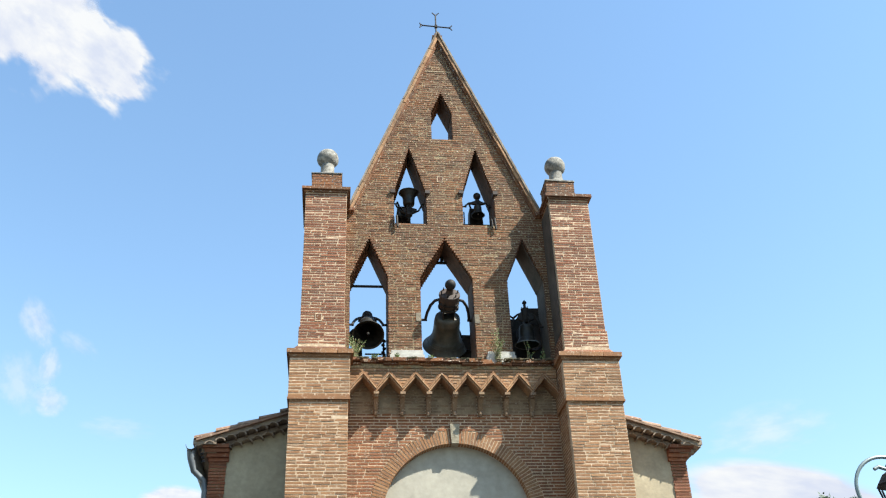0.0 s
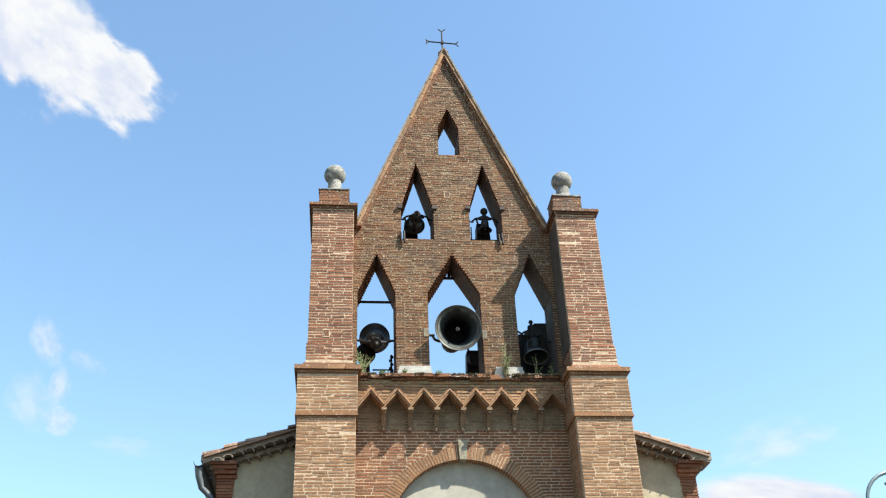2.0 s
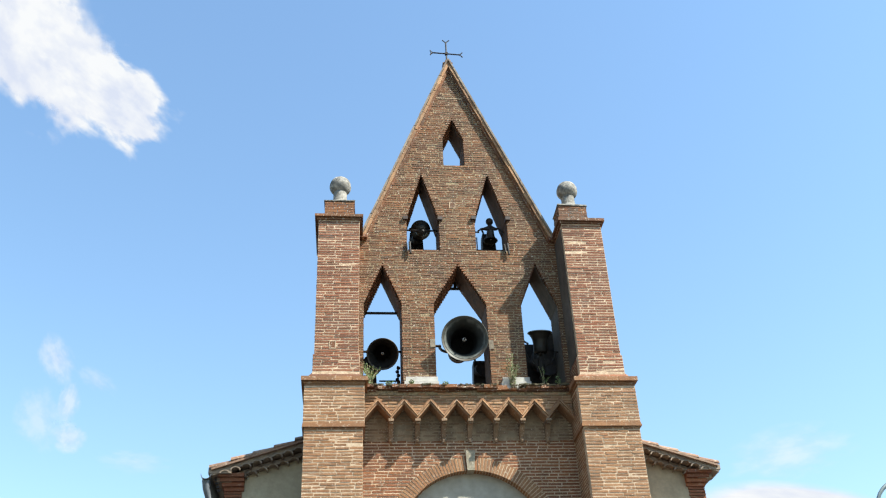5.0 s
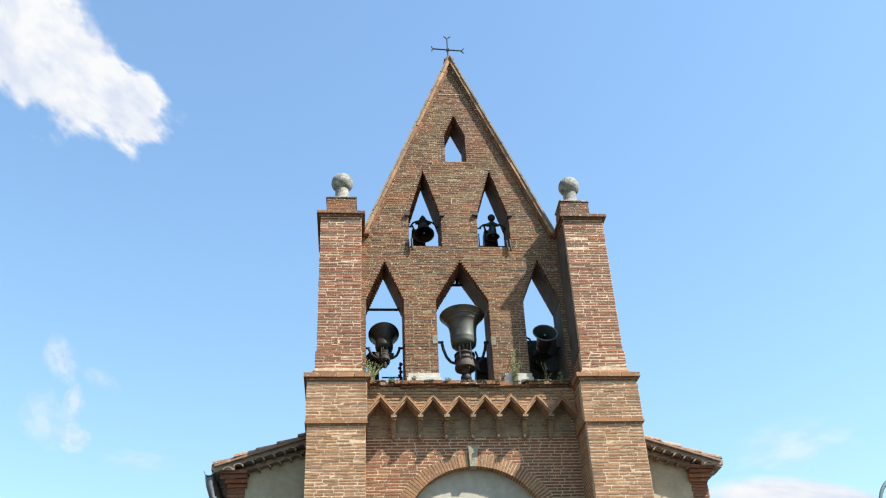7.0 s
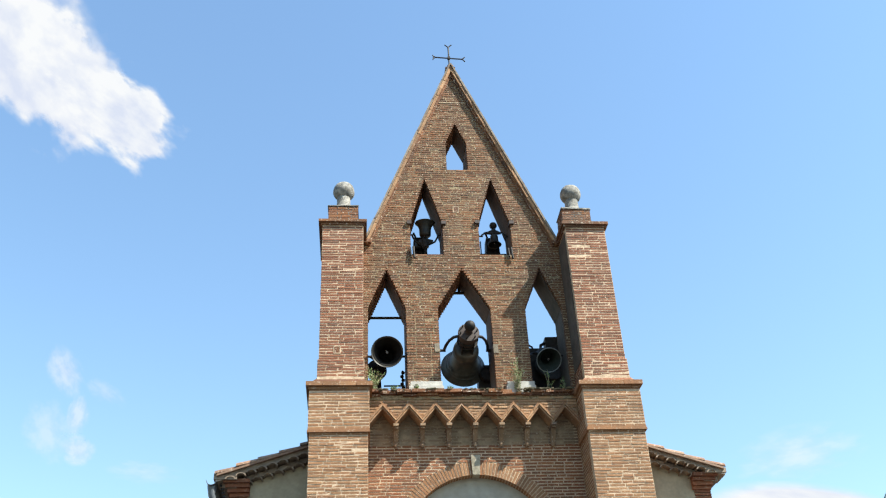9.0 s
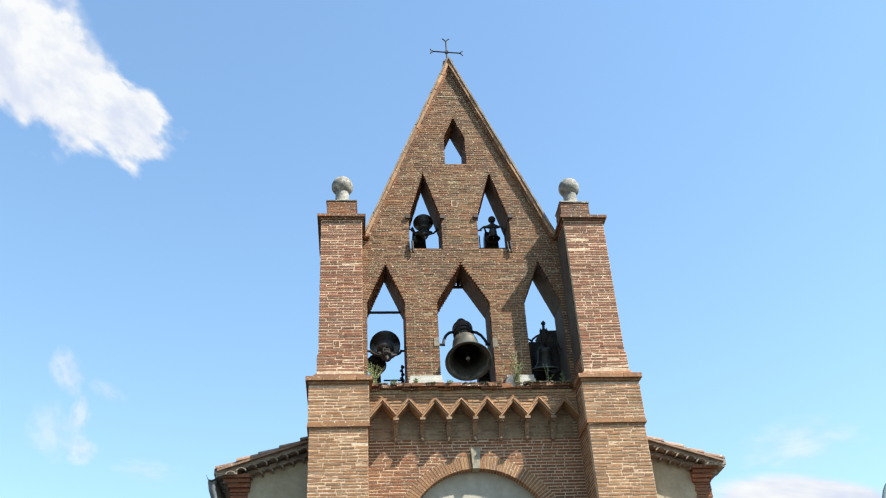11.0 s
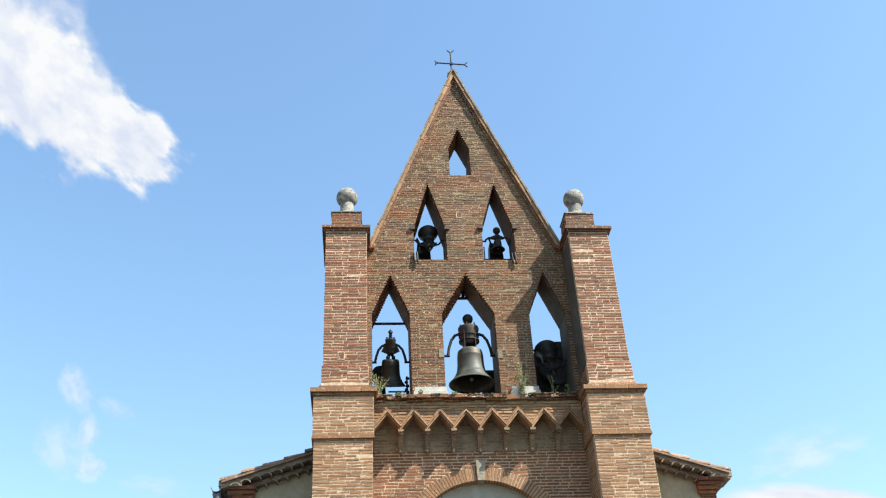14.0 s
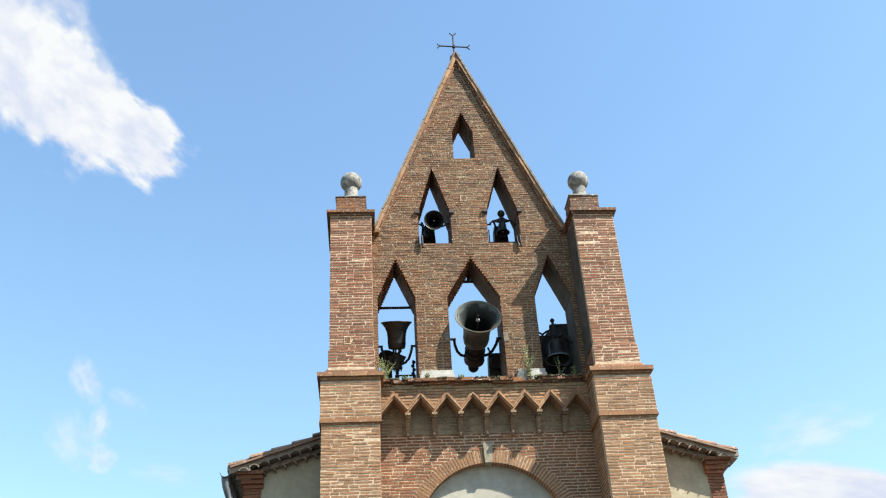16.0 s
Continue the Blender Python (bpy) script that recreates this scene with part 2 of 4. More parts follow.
def course_x(lay, xa, xb, y_front, depth, z, lengths=(0.15, 0.31)):
    """One course of bricks along x, showing its face at y_front."""
    x = xa
    while x < xb - 0.02:
        w = rng.uniform(*lengths)
        if xb - (x + w) < 0.11:
            w = xb - x
        g = JOINT * rng.uniform(0.5, 1.2)
        o = rng.uniform(-0.0035, 0.0018)
        dz = rng.uniform(-0.0025, 0.0025) + 0.008 * noise.noise((x * 1.3, y_front * 5, z * 2.1))
        if rng.random() > 0.003:
            lay.lay(x + g / 2, x + w - g / 2, y_front + o, y_front + depth, z + dz + JOINT / 2, z + dz + COURSE - JOINT / 2)
        x += w


def bonded_course(lay, xa, xb, y_front, depth, z, odd):
    """One course of a narrow pier: its upright joints fall in step with every second course."""
    mid = xa + (xb - xa) * ((0.42 if odd else 0.56) + rng.uniform(-0.035, 0.035))
    cuts = [xa, mid, xb]
    if rng.random() < 0.45:
        cuts.append(xa + (xb - xa) * rng.uniform(0.16, 0.26))
    if rng.random() < 0.45:
        cuts.append(xb - (xb - xa) * rng.uniform(0.14, 0.24))
    cuts.sort()
    for a, b in zip(cuts[:-1], cuts[1:]):
        g = JOINT * rng.uniform(0.7, 1.2)
        dz = rng.uniform(-0.0025, 0.0025) + 0.006 * noise.noise((a * 1.3, y_front * 5, z * 2.1))
        lay.lay(a + g / 2, b - g / 2, y_front + rng.uniform(-0.0035, 0.0018), y_front + depth, z + dz + JOINT / 2, z + dz + COURSE - JOINT / 2)


def course_y(lay, ya, yb, x_face, depth, z, side):
    """One course along y; side -1 shows towards -x, +1 towards +x."""
    y = ya
    while y < yb - 0.02:
        w = rng.uniform(0.18, 0.34)
        if yb - (y + w) < 0.11:
            w = yb - y
        g, o = JOINT * 0.8, side * rng.uniform(-0.001, 0.004)
        xs = sorted((x_face + o, x_face - side * depth))
        lay.lay(xs[0], xs[1], y + g / 2, y + w - g / 2, z + JOINT / 2, z + COURSE - JOINT / 2)
        y += w


# ---- ground ----
g = Acc()
g.v = [(x, y, 0) for x, y in ((-3000, -3000), (3000, -3000), (3000, 3000), (-3000, 3000))]
g.f = [(0, 1, 2, 3)]
tagged(new("ground", mesh_of("ground", g, GROUND)), "worn grey asphalt church square, flat and open", "ground", kind="structure")

# ---- church ----
church = empty("church", "old red-brick village church with a pointed bell gable", "church")
THICK = 0.68
XI, XO, BD = 1.807, 2.757, 0.703         # lower buttress: inner, outer edge, how far it stands forward
UI, UO, UD = 1.886, 2.638, 0.657         # upper pillar
APEX_Z, KNEE_Z, KNEE_X = 16.30, 11.74, 1.83

OPENINGS = [(-1.45, 0.345, 8.30, 10.30, 11.13), (-0.03, 0.485, 8.30, 10.31, 11.14), (1.45, 0.345, 8.30, 10.32, 11.17),
            (-0.665, 0.315, 11.47, 12.19, 13.27), (0.665, 0.315, 11.49, 12.21, 13.29), (0.015, 0.215, 13.53, 14.20, 14.72)]


def gable_half(z):
    return 1.95 if z < KNEE_Z else KNEE_X * (APEX_Z - z) / (APEX_Z - KNEE_Z)


def solid_runs(z):
    """The stretches of the bell gable that are wall at the height z, with a flag on ends that border an opening."""
    h = gable_half(z)
    cuts = []
    for cx, half, sill, spring, apex in OPENINGS:
        if sill < z < apex:
            w = half if z < spring else half * (apex - z) / (apex - spring)
            cuts.append((cx - w, cx + w))
    runs, x = [], -h
    for a, b in sorted(cuts):
        runs.append((x, a))
        x = b
    runs.append((x, h))
    out = [(a, b, i > 0, i < len(runs) - 1) for i, (a, b) in enumerate(runs) if b - a > 0.01]
    return out


def one_piece(name, outline, holes, y0, y1, material, parent, label):
    """A wall with openings: the outline and the holes as (x, z) loops, given depth."""
    bm = bmesh.new()
    edges = []
    for loop in [outline] + holes:
        vs = [bm.verts.new((x, y0, z)) for x, z in loop]
        edges += [bm.edges.new((vs[k], vs[(k + 1) % len(vs)])) for k in range(len(vs))]
    made = bmesh.ops.triangle_fill(bm, use_beauty=True, edges=edges)
    faces = [f for f in made["geom"] if isinstance(f, bmesh.types.BMFace)]
    far = bmesh.ops.extrude_face_region(bm, geom=faces)
    bmesh.ops.translate(bm, verts=[v for v in far["geom"] if isinstance(v, bmesh.types.BMVert)], vec=(0, y1 - y0, 0))
    bmesh.ops.recalc_face_normals(bm, faces=bm.faces)
    me = bpy.data.meshes.new(name)
    bm.to_mesh(me)
    bm.free()
    me.materials.append(material)
    ob = new(name, me)
    ob.parent = parent
    return tagged(ob, label)


gable_runs = []
z = 8.32
while z < APEX_Z - 0.12:
    for a, b, la, lb in solid_runs(z + COURSE / 2):
        gable_runs.append((z, a, b, la, lb))
    z += COURSE
outline, holes = [(-1.95, 8.32)], []
for cx, half, sill, spring, apex in OPENINGS:
    w = half + 0.006
    if sill < 8.4:
        outline += [(cx - w, 8.32), (cx - w, spring), (cx, apex + 0.06), (cx + w, spring), (cx + w, 8.32)]
    else:
        holes.append([(cx - w, sill - 0.02), (cx - w, spring), (cx, apex + 0.06), (cx + w, spring), (cx + w, sill - 0.02)])
outline += [(1.95, 8.32), (1.95, KNEE_Z), (KNEE_X, KNEE_Z), (0.02, APEX_Z - 0.06), (-KNEE_X, KNEE_Z), (-1.95, KNEE_Z)]
gable_wall = one_piece("gable_wall", outline, holes, 0.004, THICK - 0.012, MORTAR_OLD, church, "weathered brown brick bell gable with pointed openings")


def raking_cornice(side):
    a = Acc()
    a.box(*sorted((side * 1.74, side * 1.90)), -0.10, THICK + 0.1, KNEE_Z - 0.06, KNEE_Z + 0.01)
    body = part("raking_cornice", a, BRICK_OLD, church, "two-course brick coping along the gable slope")
    d = Vector((-side * KNEE_X, 0, APEX_Z - KNEE_Z))
    n = Vector((side * (APEX_Z - KNEE_Z), 0, KNEE_X)).normalized()
    length = d.length
    u = d.normalized()
    foot = Vector((side * KNEE_X, 0, KNEE_Z))
    for lo, hi, y0, y1, step in ((-0.100, -0.056, -0.035, THICK + 0.04, 0.21), (-0.052, 0.002, -0.085, THICK + 0.08, 0.24), (0.008, 0.042, -0.105, THICK + 0.12, 0.30)):
        s = -0.06
        while s < length + 0.02:
            e = min(s + step * rng.uniform(0.9, 1.1), length + 0.05)
            j = rng.uniform(-0.006, 0.006)
            p = []
            for y in (y0 + j, y1 + j):
                for q, r in ((s, lo), (e - 0.006, lo), (e - 0.006, hi + j), (s, hi + j)):
                    w = foot + u * q + n * r
                    p.append((w.x, y, w.z))
            if side > 0:
                p = [p[3], p[2], p[1], p[0], p[7], p[6], p[5], p[4]]
            one = Acc()
            one.hexa(p)
            part("coping_brick", one, COPING if lo > 0 else BRICK_TAN if lo > -0.06 else BRICK_OLD, body)
            s = e


raking_cornice(-1)
raking_cornice(1)

# iron cross on the apex
c = Acc()
cx, cy, cz = 0.03, THICK / 2, 16.93
c.tube([(cx, cy, 16.2), (cx, cy, 17.28)], 0.017)
c.tube([(cx - 0.30, cy, cz + 0.02), (cx + 0.30, cy, cz - 0.02)], 0.015)
for px, pz, dx, dz in ((cx - 0.29, cz + 0.02, -1, 0), (cx + 0.29, cz - 0.02, 1, 0), (cx, 17.26, 0, 1)):
    for s in (-1, 1):
        c.tube([(px, cy, pz), (px + dx * 0.04 + dz * s * 0.03, cy, pz + dz * 0.04 + dx * s * 0.03),
                (px + dx * 0.07 + dz * s * 0.075, cy, pz + dz * 0.085 + abs(dx) * s * 0.07)], 0.013)
c.box(cx - 0.03, cx + 0.03, cy - 0.03, cy + 0.03, cz - 0.03, cz + 0.03)
part("cross", c, IRON, church, "small wrought iron cross with forked ends")
a = Acc()
a.lathe([(0.0, 0.30), (0.05, 0.28), (0.09, 0.16), (0.10, 0.0), (0.0, -0.02)], (0.02, THICK / 2, 16.18), 12)
part("apex_stone", a, STONE, church)

pillars, buttresses = [], []
for side in (-1, 1):
    def span(a, b):
        return sorted((side * a, side * b))

    # lower buttress
    a = Acc()
    a.box(*span(XI + 0.004, XO - 0.004), -BD + 0.003, 0.6, 0, 7.60)
    a.box(*span(XI - 0.018, XO + 0.018), -BD - 0.019, 0.6, 7.66, 8.32)
    but = part("buttress", a, MORTAR_NEW, church, "square orange-brick buttress with pale mortar joints")
    buttresses.append((side, but))
    a = Acc()
    a.box(*span(XI - 0.030, XO + 0.030), -BD - 0.035, 0.6, 7.600, 7.632)
    a.box(*span(XI - 0.022, XO + 0.022), -BD - 0.025, 0.6, 7.632, 7.665)
    part("string_course", a, BRICK_NEW, but)
    for k, (o, z0, z1) in enumerate(((0.016, 8.315, 8.352), (0.030, 8.352, 8.398), (0.075, 8.398, 8.475))):
        x = XI - o
        while x < XO + o - 0.02:
            w = min(rng.uniform(0.25, 0.4), XO + o - x)
            if XO + o - x - w < 0.1:
                w = XO + o - x
            one = Acc()
            one.box(*span(x + 0.003, x + w - 0.003), -BD - o, 0.6, z0 + 0.002, z1, 0.0025)
            part("cornice_brick", one, BRICK_NEW, but)
            x += w
    # weathering slope above the cornice
    a = Acc()
    a.hexa([(side * XI - 0, -BD, 8.475), (side * XO, -BD, 8.475), (side * XO, 0.6, 8.475), (side * XI, 0.6, 8.475),
            (side * UI, -UD, 8.60), (side * UO, -UD, 8.60), (side * UO, 0.6, 8.60), (side * UI, 0.6, 8.60)])
    part("weathering", a, BRICK_MID, but)

    # upper pillar, with a slightly wider foot
    a = Acc()
    a.box(*span(UI + 0.004, UO - 0.004), -UD + 0.003, THICK - 0.1, 8.5, 11.67)
    a.box(*span(UI - 0.016, UO + 0.016), -UD - 0.017, THICK - 0.1, 8.5, 8.92)
    pil = part("pillar", a, MORTAR_NEW, church, "tall square brick pillar beside the bell gable")
    pillars.append((side, pil))
    a = Acc()
    a.box(*span(UI - 0.025, UO + 0.025), -UD - 0.025, THICK - 0.07, 11.67, 11.715, 0.003)
    a.box(*span(UI - 0.065, UO + 0.065), -UD - 0.065, THICK - 0.03, 11.715, 11.77, 0.004)
    part("cap", a, BRICK_OLD, pil, "flat projecting brick cap")
    a = Acc()
    a.hexa([(side * (UI - 0.06), -UD - 0.06, 11.77), (side * (UO + 0.06), -UD - 0.06, 11.77), (side * (UO + 0.06), THICK - 0.04, 11.77), (side * (UI - 0.06), THICK - 0.04, 11.77),
            (side * (UI + 0.08), -UD + 0.16, 11.87), (side * (UO - 0.08), -UD + 0.16, 11.87), (side * (UO - 0.08), THICK - 0.2, 11.87), (side * (UI + 0.08), THICK - 0.2, 11.87)])
    part("cap_slope", a, COPING, pil, "lichened mortar slope on the cap")
    a = Acc()
    sh = 0.06 if side > 0 else 0.0
    for k in range(8):
        zz = 11.77 + k * 0.0605
        for yy in (-UD + 0.225, -UD + 0.455):
            for xa, xb in ((UI + 0.10 - sh, UI + (0.27 if k % 2 else 0.22)), (UI + (0.285 if k % 2 else 0.235), UI + (0.48 if k % 2 else 0.41)), (UI + (0.495 if k % 2 else 0.425), UO - 0.10 - sh)):
                one = Acc()
                one.box(*span(xa, xb), yy, yy + 0.225, zz, zz + 0.050, 0.004)
                part("cap_brick", one, BRICK_OLD, pil)
    a.box(*span(UI + 0.09 - sh, UO - 0.09 - sh), -UD + 0.205, -UD + 0.70, 12.25, 12.275, 0.012)
    a.box(*span(UI + 0.108 - sh, UO - 0.108 - sh), -UD + 0.231, -UD + 0.675, 11.76, 12.25)
    part("cap_core", a, STONE, pil)
    ucx, ucy = side * (UI + UO) / 2 - (0.06 if side > 0 else 0.0), -UD + 0.45
    a = Acc()
    R = 0.205
    prof = [(0.0, 0.0), (0.235, 0.0), (0.225, 0.03), (0.165, 0.05), (0.142, 0.10), (0.130, 0.20), (0.13, 0.29)]
    prof += [(R * math.sin(q), 0.485 - R * math.cos(q)) for q in [0.65 + i * (math.pi - 0.65) / 14 for i in range(15)]]
    a.lathe(prof, (ucx, ucy, 12.275), 32, 0.05)
    part("ball_finial", a, STONE, pil, "weathered pale stone ball on a short neck", smooth=True)

# ---- ledge and zigzag frieze below the bells ----
LEDGE = -0.36
a = Acc()
a.box(-1.80, 1.80, -0.27, 0.6, 8.36, 8.44)
ledge = part("ledge", a, MORTAR_OLD, church, "crumbling tiled ledge with moss and soil")
a = Acc()
for z0, z1, y in ((8.415, 8.455, LEDGE + 0.03), (8.455, 8.515, LEDGE)):
    x = -1.80
    while x < 1.78:
        w = min(rng.uniform(0.16, 0.38), 1.80 - x)
        o = rng.uniform(-0.03, 0.035)
        t = rng.uniform(-0.010, 0.008)
        if rng.random() > 0.06:
            a.hexa([(x, y + o, z0 + t), (x + w - 0.008, y + o + rng.uniform(-0.02, 0.02), z0 + t + rng.uniform(-0.008, 0.008)), (x + w - 0.008, 0.02, z0 + 0.012), (x, 0.02, z0 + 0.012),
                    (x, y + o, z1 + t), (x + w - 0.008, y + o, z1 + t + rng.uniform(-0.008, 0.008)), (x + w - 0.008, 0.02, z1 + 0.03), (x, 0.02, z1 + 0.03)])
        x += w
part("ledge_tiles", a, BRICK_OLD, ledge, kind="stuff")
a = Acc()
for k in range(520):
    x, y = rng.uniform(-1.78, 1.78), rng.uniform(LEDGE - 0.03, -0.14)
    if noise.noise((x * 2.4, 3.0, 1.0)) < -0.12:
        continue
    s = rng.uniform(0.006, 0.022)
    a.box(x - s * 1.6, x + s * 1.6, y - s, y + s, 8.495, 8.512 + s * rng.uniform(0.1, 0.6), s * 0.35)
part("soil_and_moss", a, mottled("moss_soil", (0.04, 0.045, 0.02), (0.12, 0.09, 0.05), 10.0), ledge, kind="stuff")

FY = -0.268
PER, LOWZ, PEAKZ = 0.4448, 7.93, 8.205
frieze_body = Acc()
zig = [(-4 + k) * PER for k in range(9)]
edge = [(zig[0], LOWZ)]
for x0, x1 in zip(zig[:-1], zig[1:]):
    edge += [((x0 + x1) / 2, PEAKZ), (x1, LOWZ)]
frieze_body.prism(edge + [(zig[-1], 8.40), (zig[0], 8.40)], FY + 0.02, 0.0)
frieze = part("frieze", frieze_body, MORTAR_NEW, church, "corbelled brick frieze of zigzag arches")
frieze_bricks = Laying(frieze, BRICK_TAN, (7.9, 8.42), 170)
z = LOWZ + 0.10
while z < 8.39:
    h = (z + COURSE / 2 - LOWZ) / (PEAKZ - LOWZ) * PER / 2 - 0.075 if z + COURSE / 2 < PEAKZ else None
    if z > PEAKZ - 0.03:
        course_x(frieze_bricks, -1.78, 1.78, FY, 0.12, z, (0.12, 0.26))
    else:
        for xl in zig:
            a0, b0 = max(xl - h, -1.78), min(xl + h, 1.78)
            if b0 - a0 > 0.05:
                course_x(frieze_bricks, a0, b0, FY + 0.008, 0.12, z, (0.1, 0.22))
    z += COURSE
frieze_bricks.close()
for x0, x1 in zip(zig[:-1], zig[1:]):
    xm = (x0 + x1) / 2
    for pa, pb in (((x0, LOWZ), (xm, PEAKZ)), ((xm, PEAKZ), (x1, LOWZ))):
        rise = 1 / math.cos(math.atan2(abs(pb[1] - pa[1]), pb[0] - pa[0]))
        for lo, hi, y, mm in ((-0.004, 0.017, FY - 0.018, BRICK_TAN), (0.022, 0.042, FY - 0.040, BRICK_TAN), (0.047, 0.066, FY - 0.028, BRICK_NEW)):
            for q in (0, 1):
                a = Acc()
                j = rng.uniform(-0.004, 0.004)
                e0, e1 = [Vector(pa).lerp(Vector(pb), w) for w in ((0.0, 0.493) if q == 0 else (0.507, 1.0))]
                a.prism([(e0.x, e0.y + lo * rise), (e1.x, e1.y + lo * rise), (e1.x, e1.y + (hi + j * 0.6) * rise), (e0.x, e0.y + (hi + j * 0.6) * rise)], y + j, -0.01 if lo < 0 else FY + 0.06)
                part("moulding_brick", a, mm, frieze)
for xl in zig[1:-1]:
    a = Acc()
    a.box(xl - 0.045, xl + 0.045, FY - 0.045, -0.02, LOWZ - 0.055, LOWZ - 0.012, 0.003)
    a.box(xl - 0.03, xl + 0.03, FY - 0.01, -0.02, LOWZ - 0.09, LOWZ - 0.055, 0.003)
    a.hexa([(xl - 0.033, -0.06, 7.64), (xl + 0.033, -0.06, 7.64), (xl + 0.033, 0.0, 7.64), (xl - 0.033, 0.0, 7.64),
            (xl - 0.04, FY + 0.06, LOWZ - 0.09), (xl + 0.04, FY + 0.06, LOWZ - 0.09), (xl + 0.04, 0.0, LOWZ - 0.09), (xl - 0.04, 0.0, LOWZ - 0.09)])
    a.lathe([(0.0, -0.05), (0.03, -0.04), (0.042, -0.01), (0.035, 0.03), (0.0, 0.04)], (xl, -0.06, 7.625), 10)
    part("corbel", a, BRICK_SMEARED, frieze, "slender brick corbel with a rounded foot")

for x0, x1 in zip(zig[:-1], zig[1:]):
    a = Acc()
    w, xm = 0.168, (x0 + x1) / 2
    a.prism([(xm - w, 7.63), (xm + w, 7.63)] + [(xm + w * math.cos(q), 7.93 + 0.24 * math.sin(q)) for q in [math.pi * i / 10 for i in range(11)]], -0.0004, 0.003)
    part("niche_panel", a, MORTAR_GREY, frieze, "grey mortar smeared over the niche")

# ---- entrance wall with its blind arch ----
ARC_Z, ARC_R, RING = 5.895, 1.225, 0.225
front = Acc()
wall_runs = []
z = 0.0
while z < 8.32:
    zm = z + COURSE / 2
    if zm < ARC_Z:
        cut = ARC_R
    elif zm < ARC_Z + ARC_R + RING:
        cut = math.sqrt((ARC_R + RING) ** 2 - (zm - ARC_Z) ** 2)
    else:
        cut = 0
    spans = [(-XI, -cut), (cut, XI)] if cut > 0.03 else [(-XI, XI)]
    for a0, b0 in spans:
        wall_runs.append((z, a0, b0))
        inner = 0.07 if ARC_Z < zm and cut > 0.03 else 0.0
        front.box(a0 - (inner if a0 > -XI else 0), b0 + (inner if b0 < XI else 0), 0.004, 0.6, z, z + COURSE)
    z += COURSE
entrance_wall = part("entrance_wall", front, MORTAR_NEW, church, "orange brick entrance wall below the frieze")
a = Acc()
a.box(-1.60, 1.60, 0.165, 0.5, 0, 7.45)
part("tympanum", a, LIME, church, "smooth grey lime plaster inside the blind arch")
arch_ring = empty("arch_ring", "round arch of radial orange bricks", "")
arch_ring.parent = church
bed = Acc()
for k in range(48):
    ta, tb = math.pi * k / 48, math.pi * (k + 1) / 48
    bed.prism([(q * math.cos(w), ARC_Z + q * math.sin(w)) for q, w in ((ARC_R + 0.006, ta), (ARC_R + RING - 0.01, ta), (ARC_R + RING - 0.01, tb), (ARC_R + 0.006, tb))], 0.0015, 0.28)
part("mortar_bed", bed, MORTAR_NEW, arch_ring)
COUNT = 78
for k in range(COUNT):
    t0, t1 = math.pi * k / COUNT, math.pi * (k + 1) / COUNT
    if abs((t0 + t1) / 2 - math.pi / 2) < 0.052:
        continue
    g0 = 0.0058
    a = Acc()
    o, ro = rng.uniform(-0.002, 0.002), rng.uniform(-0.008, 0.008)
    pts = [(r * math.cos(t), ARC_Z + r * math.sin(t)) for r, t in ((ARC_R, t0 + g0), (ARC_R + RING + ro, t0 + g0), (ARC_R + RING + ro, t1 - g0), (ARC_R, t1 - g0))]
    a.prism(pts, -0.006 + o, 0.3)
    part("voussoir", a, BRICK_NEW, arch_ring)
a = Acc()
for k in range(COUNT):
    t0, t1 = math.pi * k / COUNT, math.pi * (k + 1) / COUNT
    a.prism([(r * math.cos(t), ARC_Z + r * math.sin(t)) for r, t in ((ARC_R + 0.004, t0), (ARC_R + RING, t0), (ARC_R + RING, t1), (ARC_R + 0.004, t1))], 0.004, 0.29)
part("ring_mortar", a, MORTAR_NEW, arch_ring)
a = Acc()
a.hexa([(-0.068, -0.035, 7.115), (0.052, -0.035, 7.115), (0.052, 0.3, 7.115), (-0.068, 0.3, 7.115),
        (-0.085, -0.045, 7.455), (0.075, -0.045, 7.455), (0.075, 0.3, 7.455), (-0.085, 0.3, 7.455)])
part("keystone", a, KEYSTONE, arch_ring, "pale carved stone keystone")

# ---- nave behind ----
NY, NX, NBACK = 0.30, 4.03, 16.0
RX0, RZ0, RSLOPE = 2.86, 7.65, 0.325


def rake(x):
    return RZ0 - RSLOPE * (abs(x) - RX0)


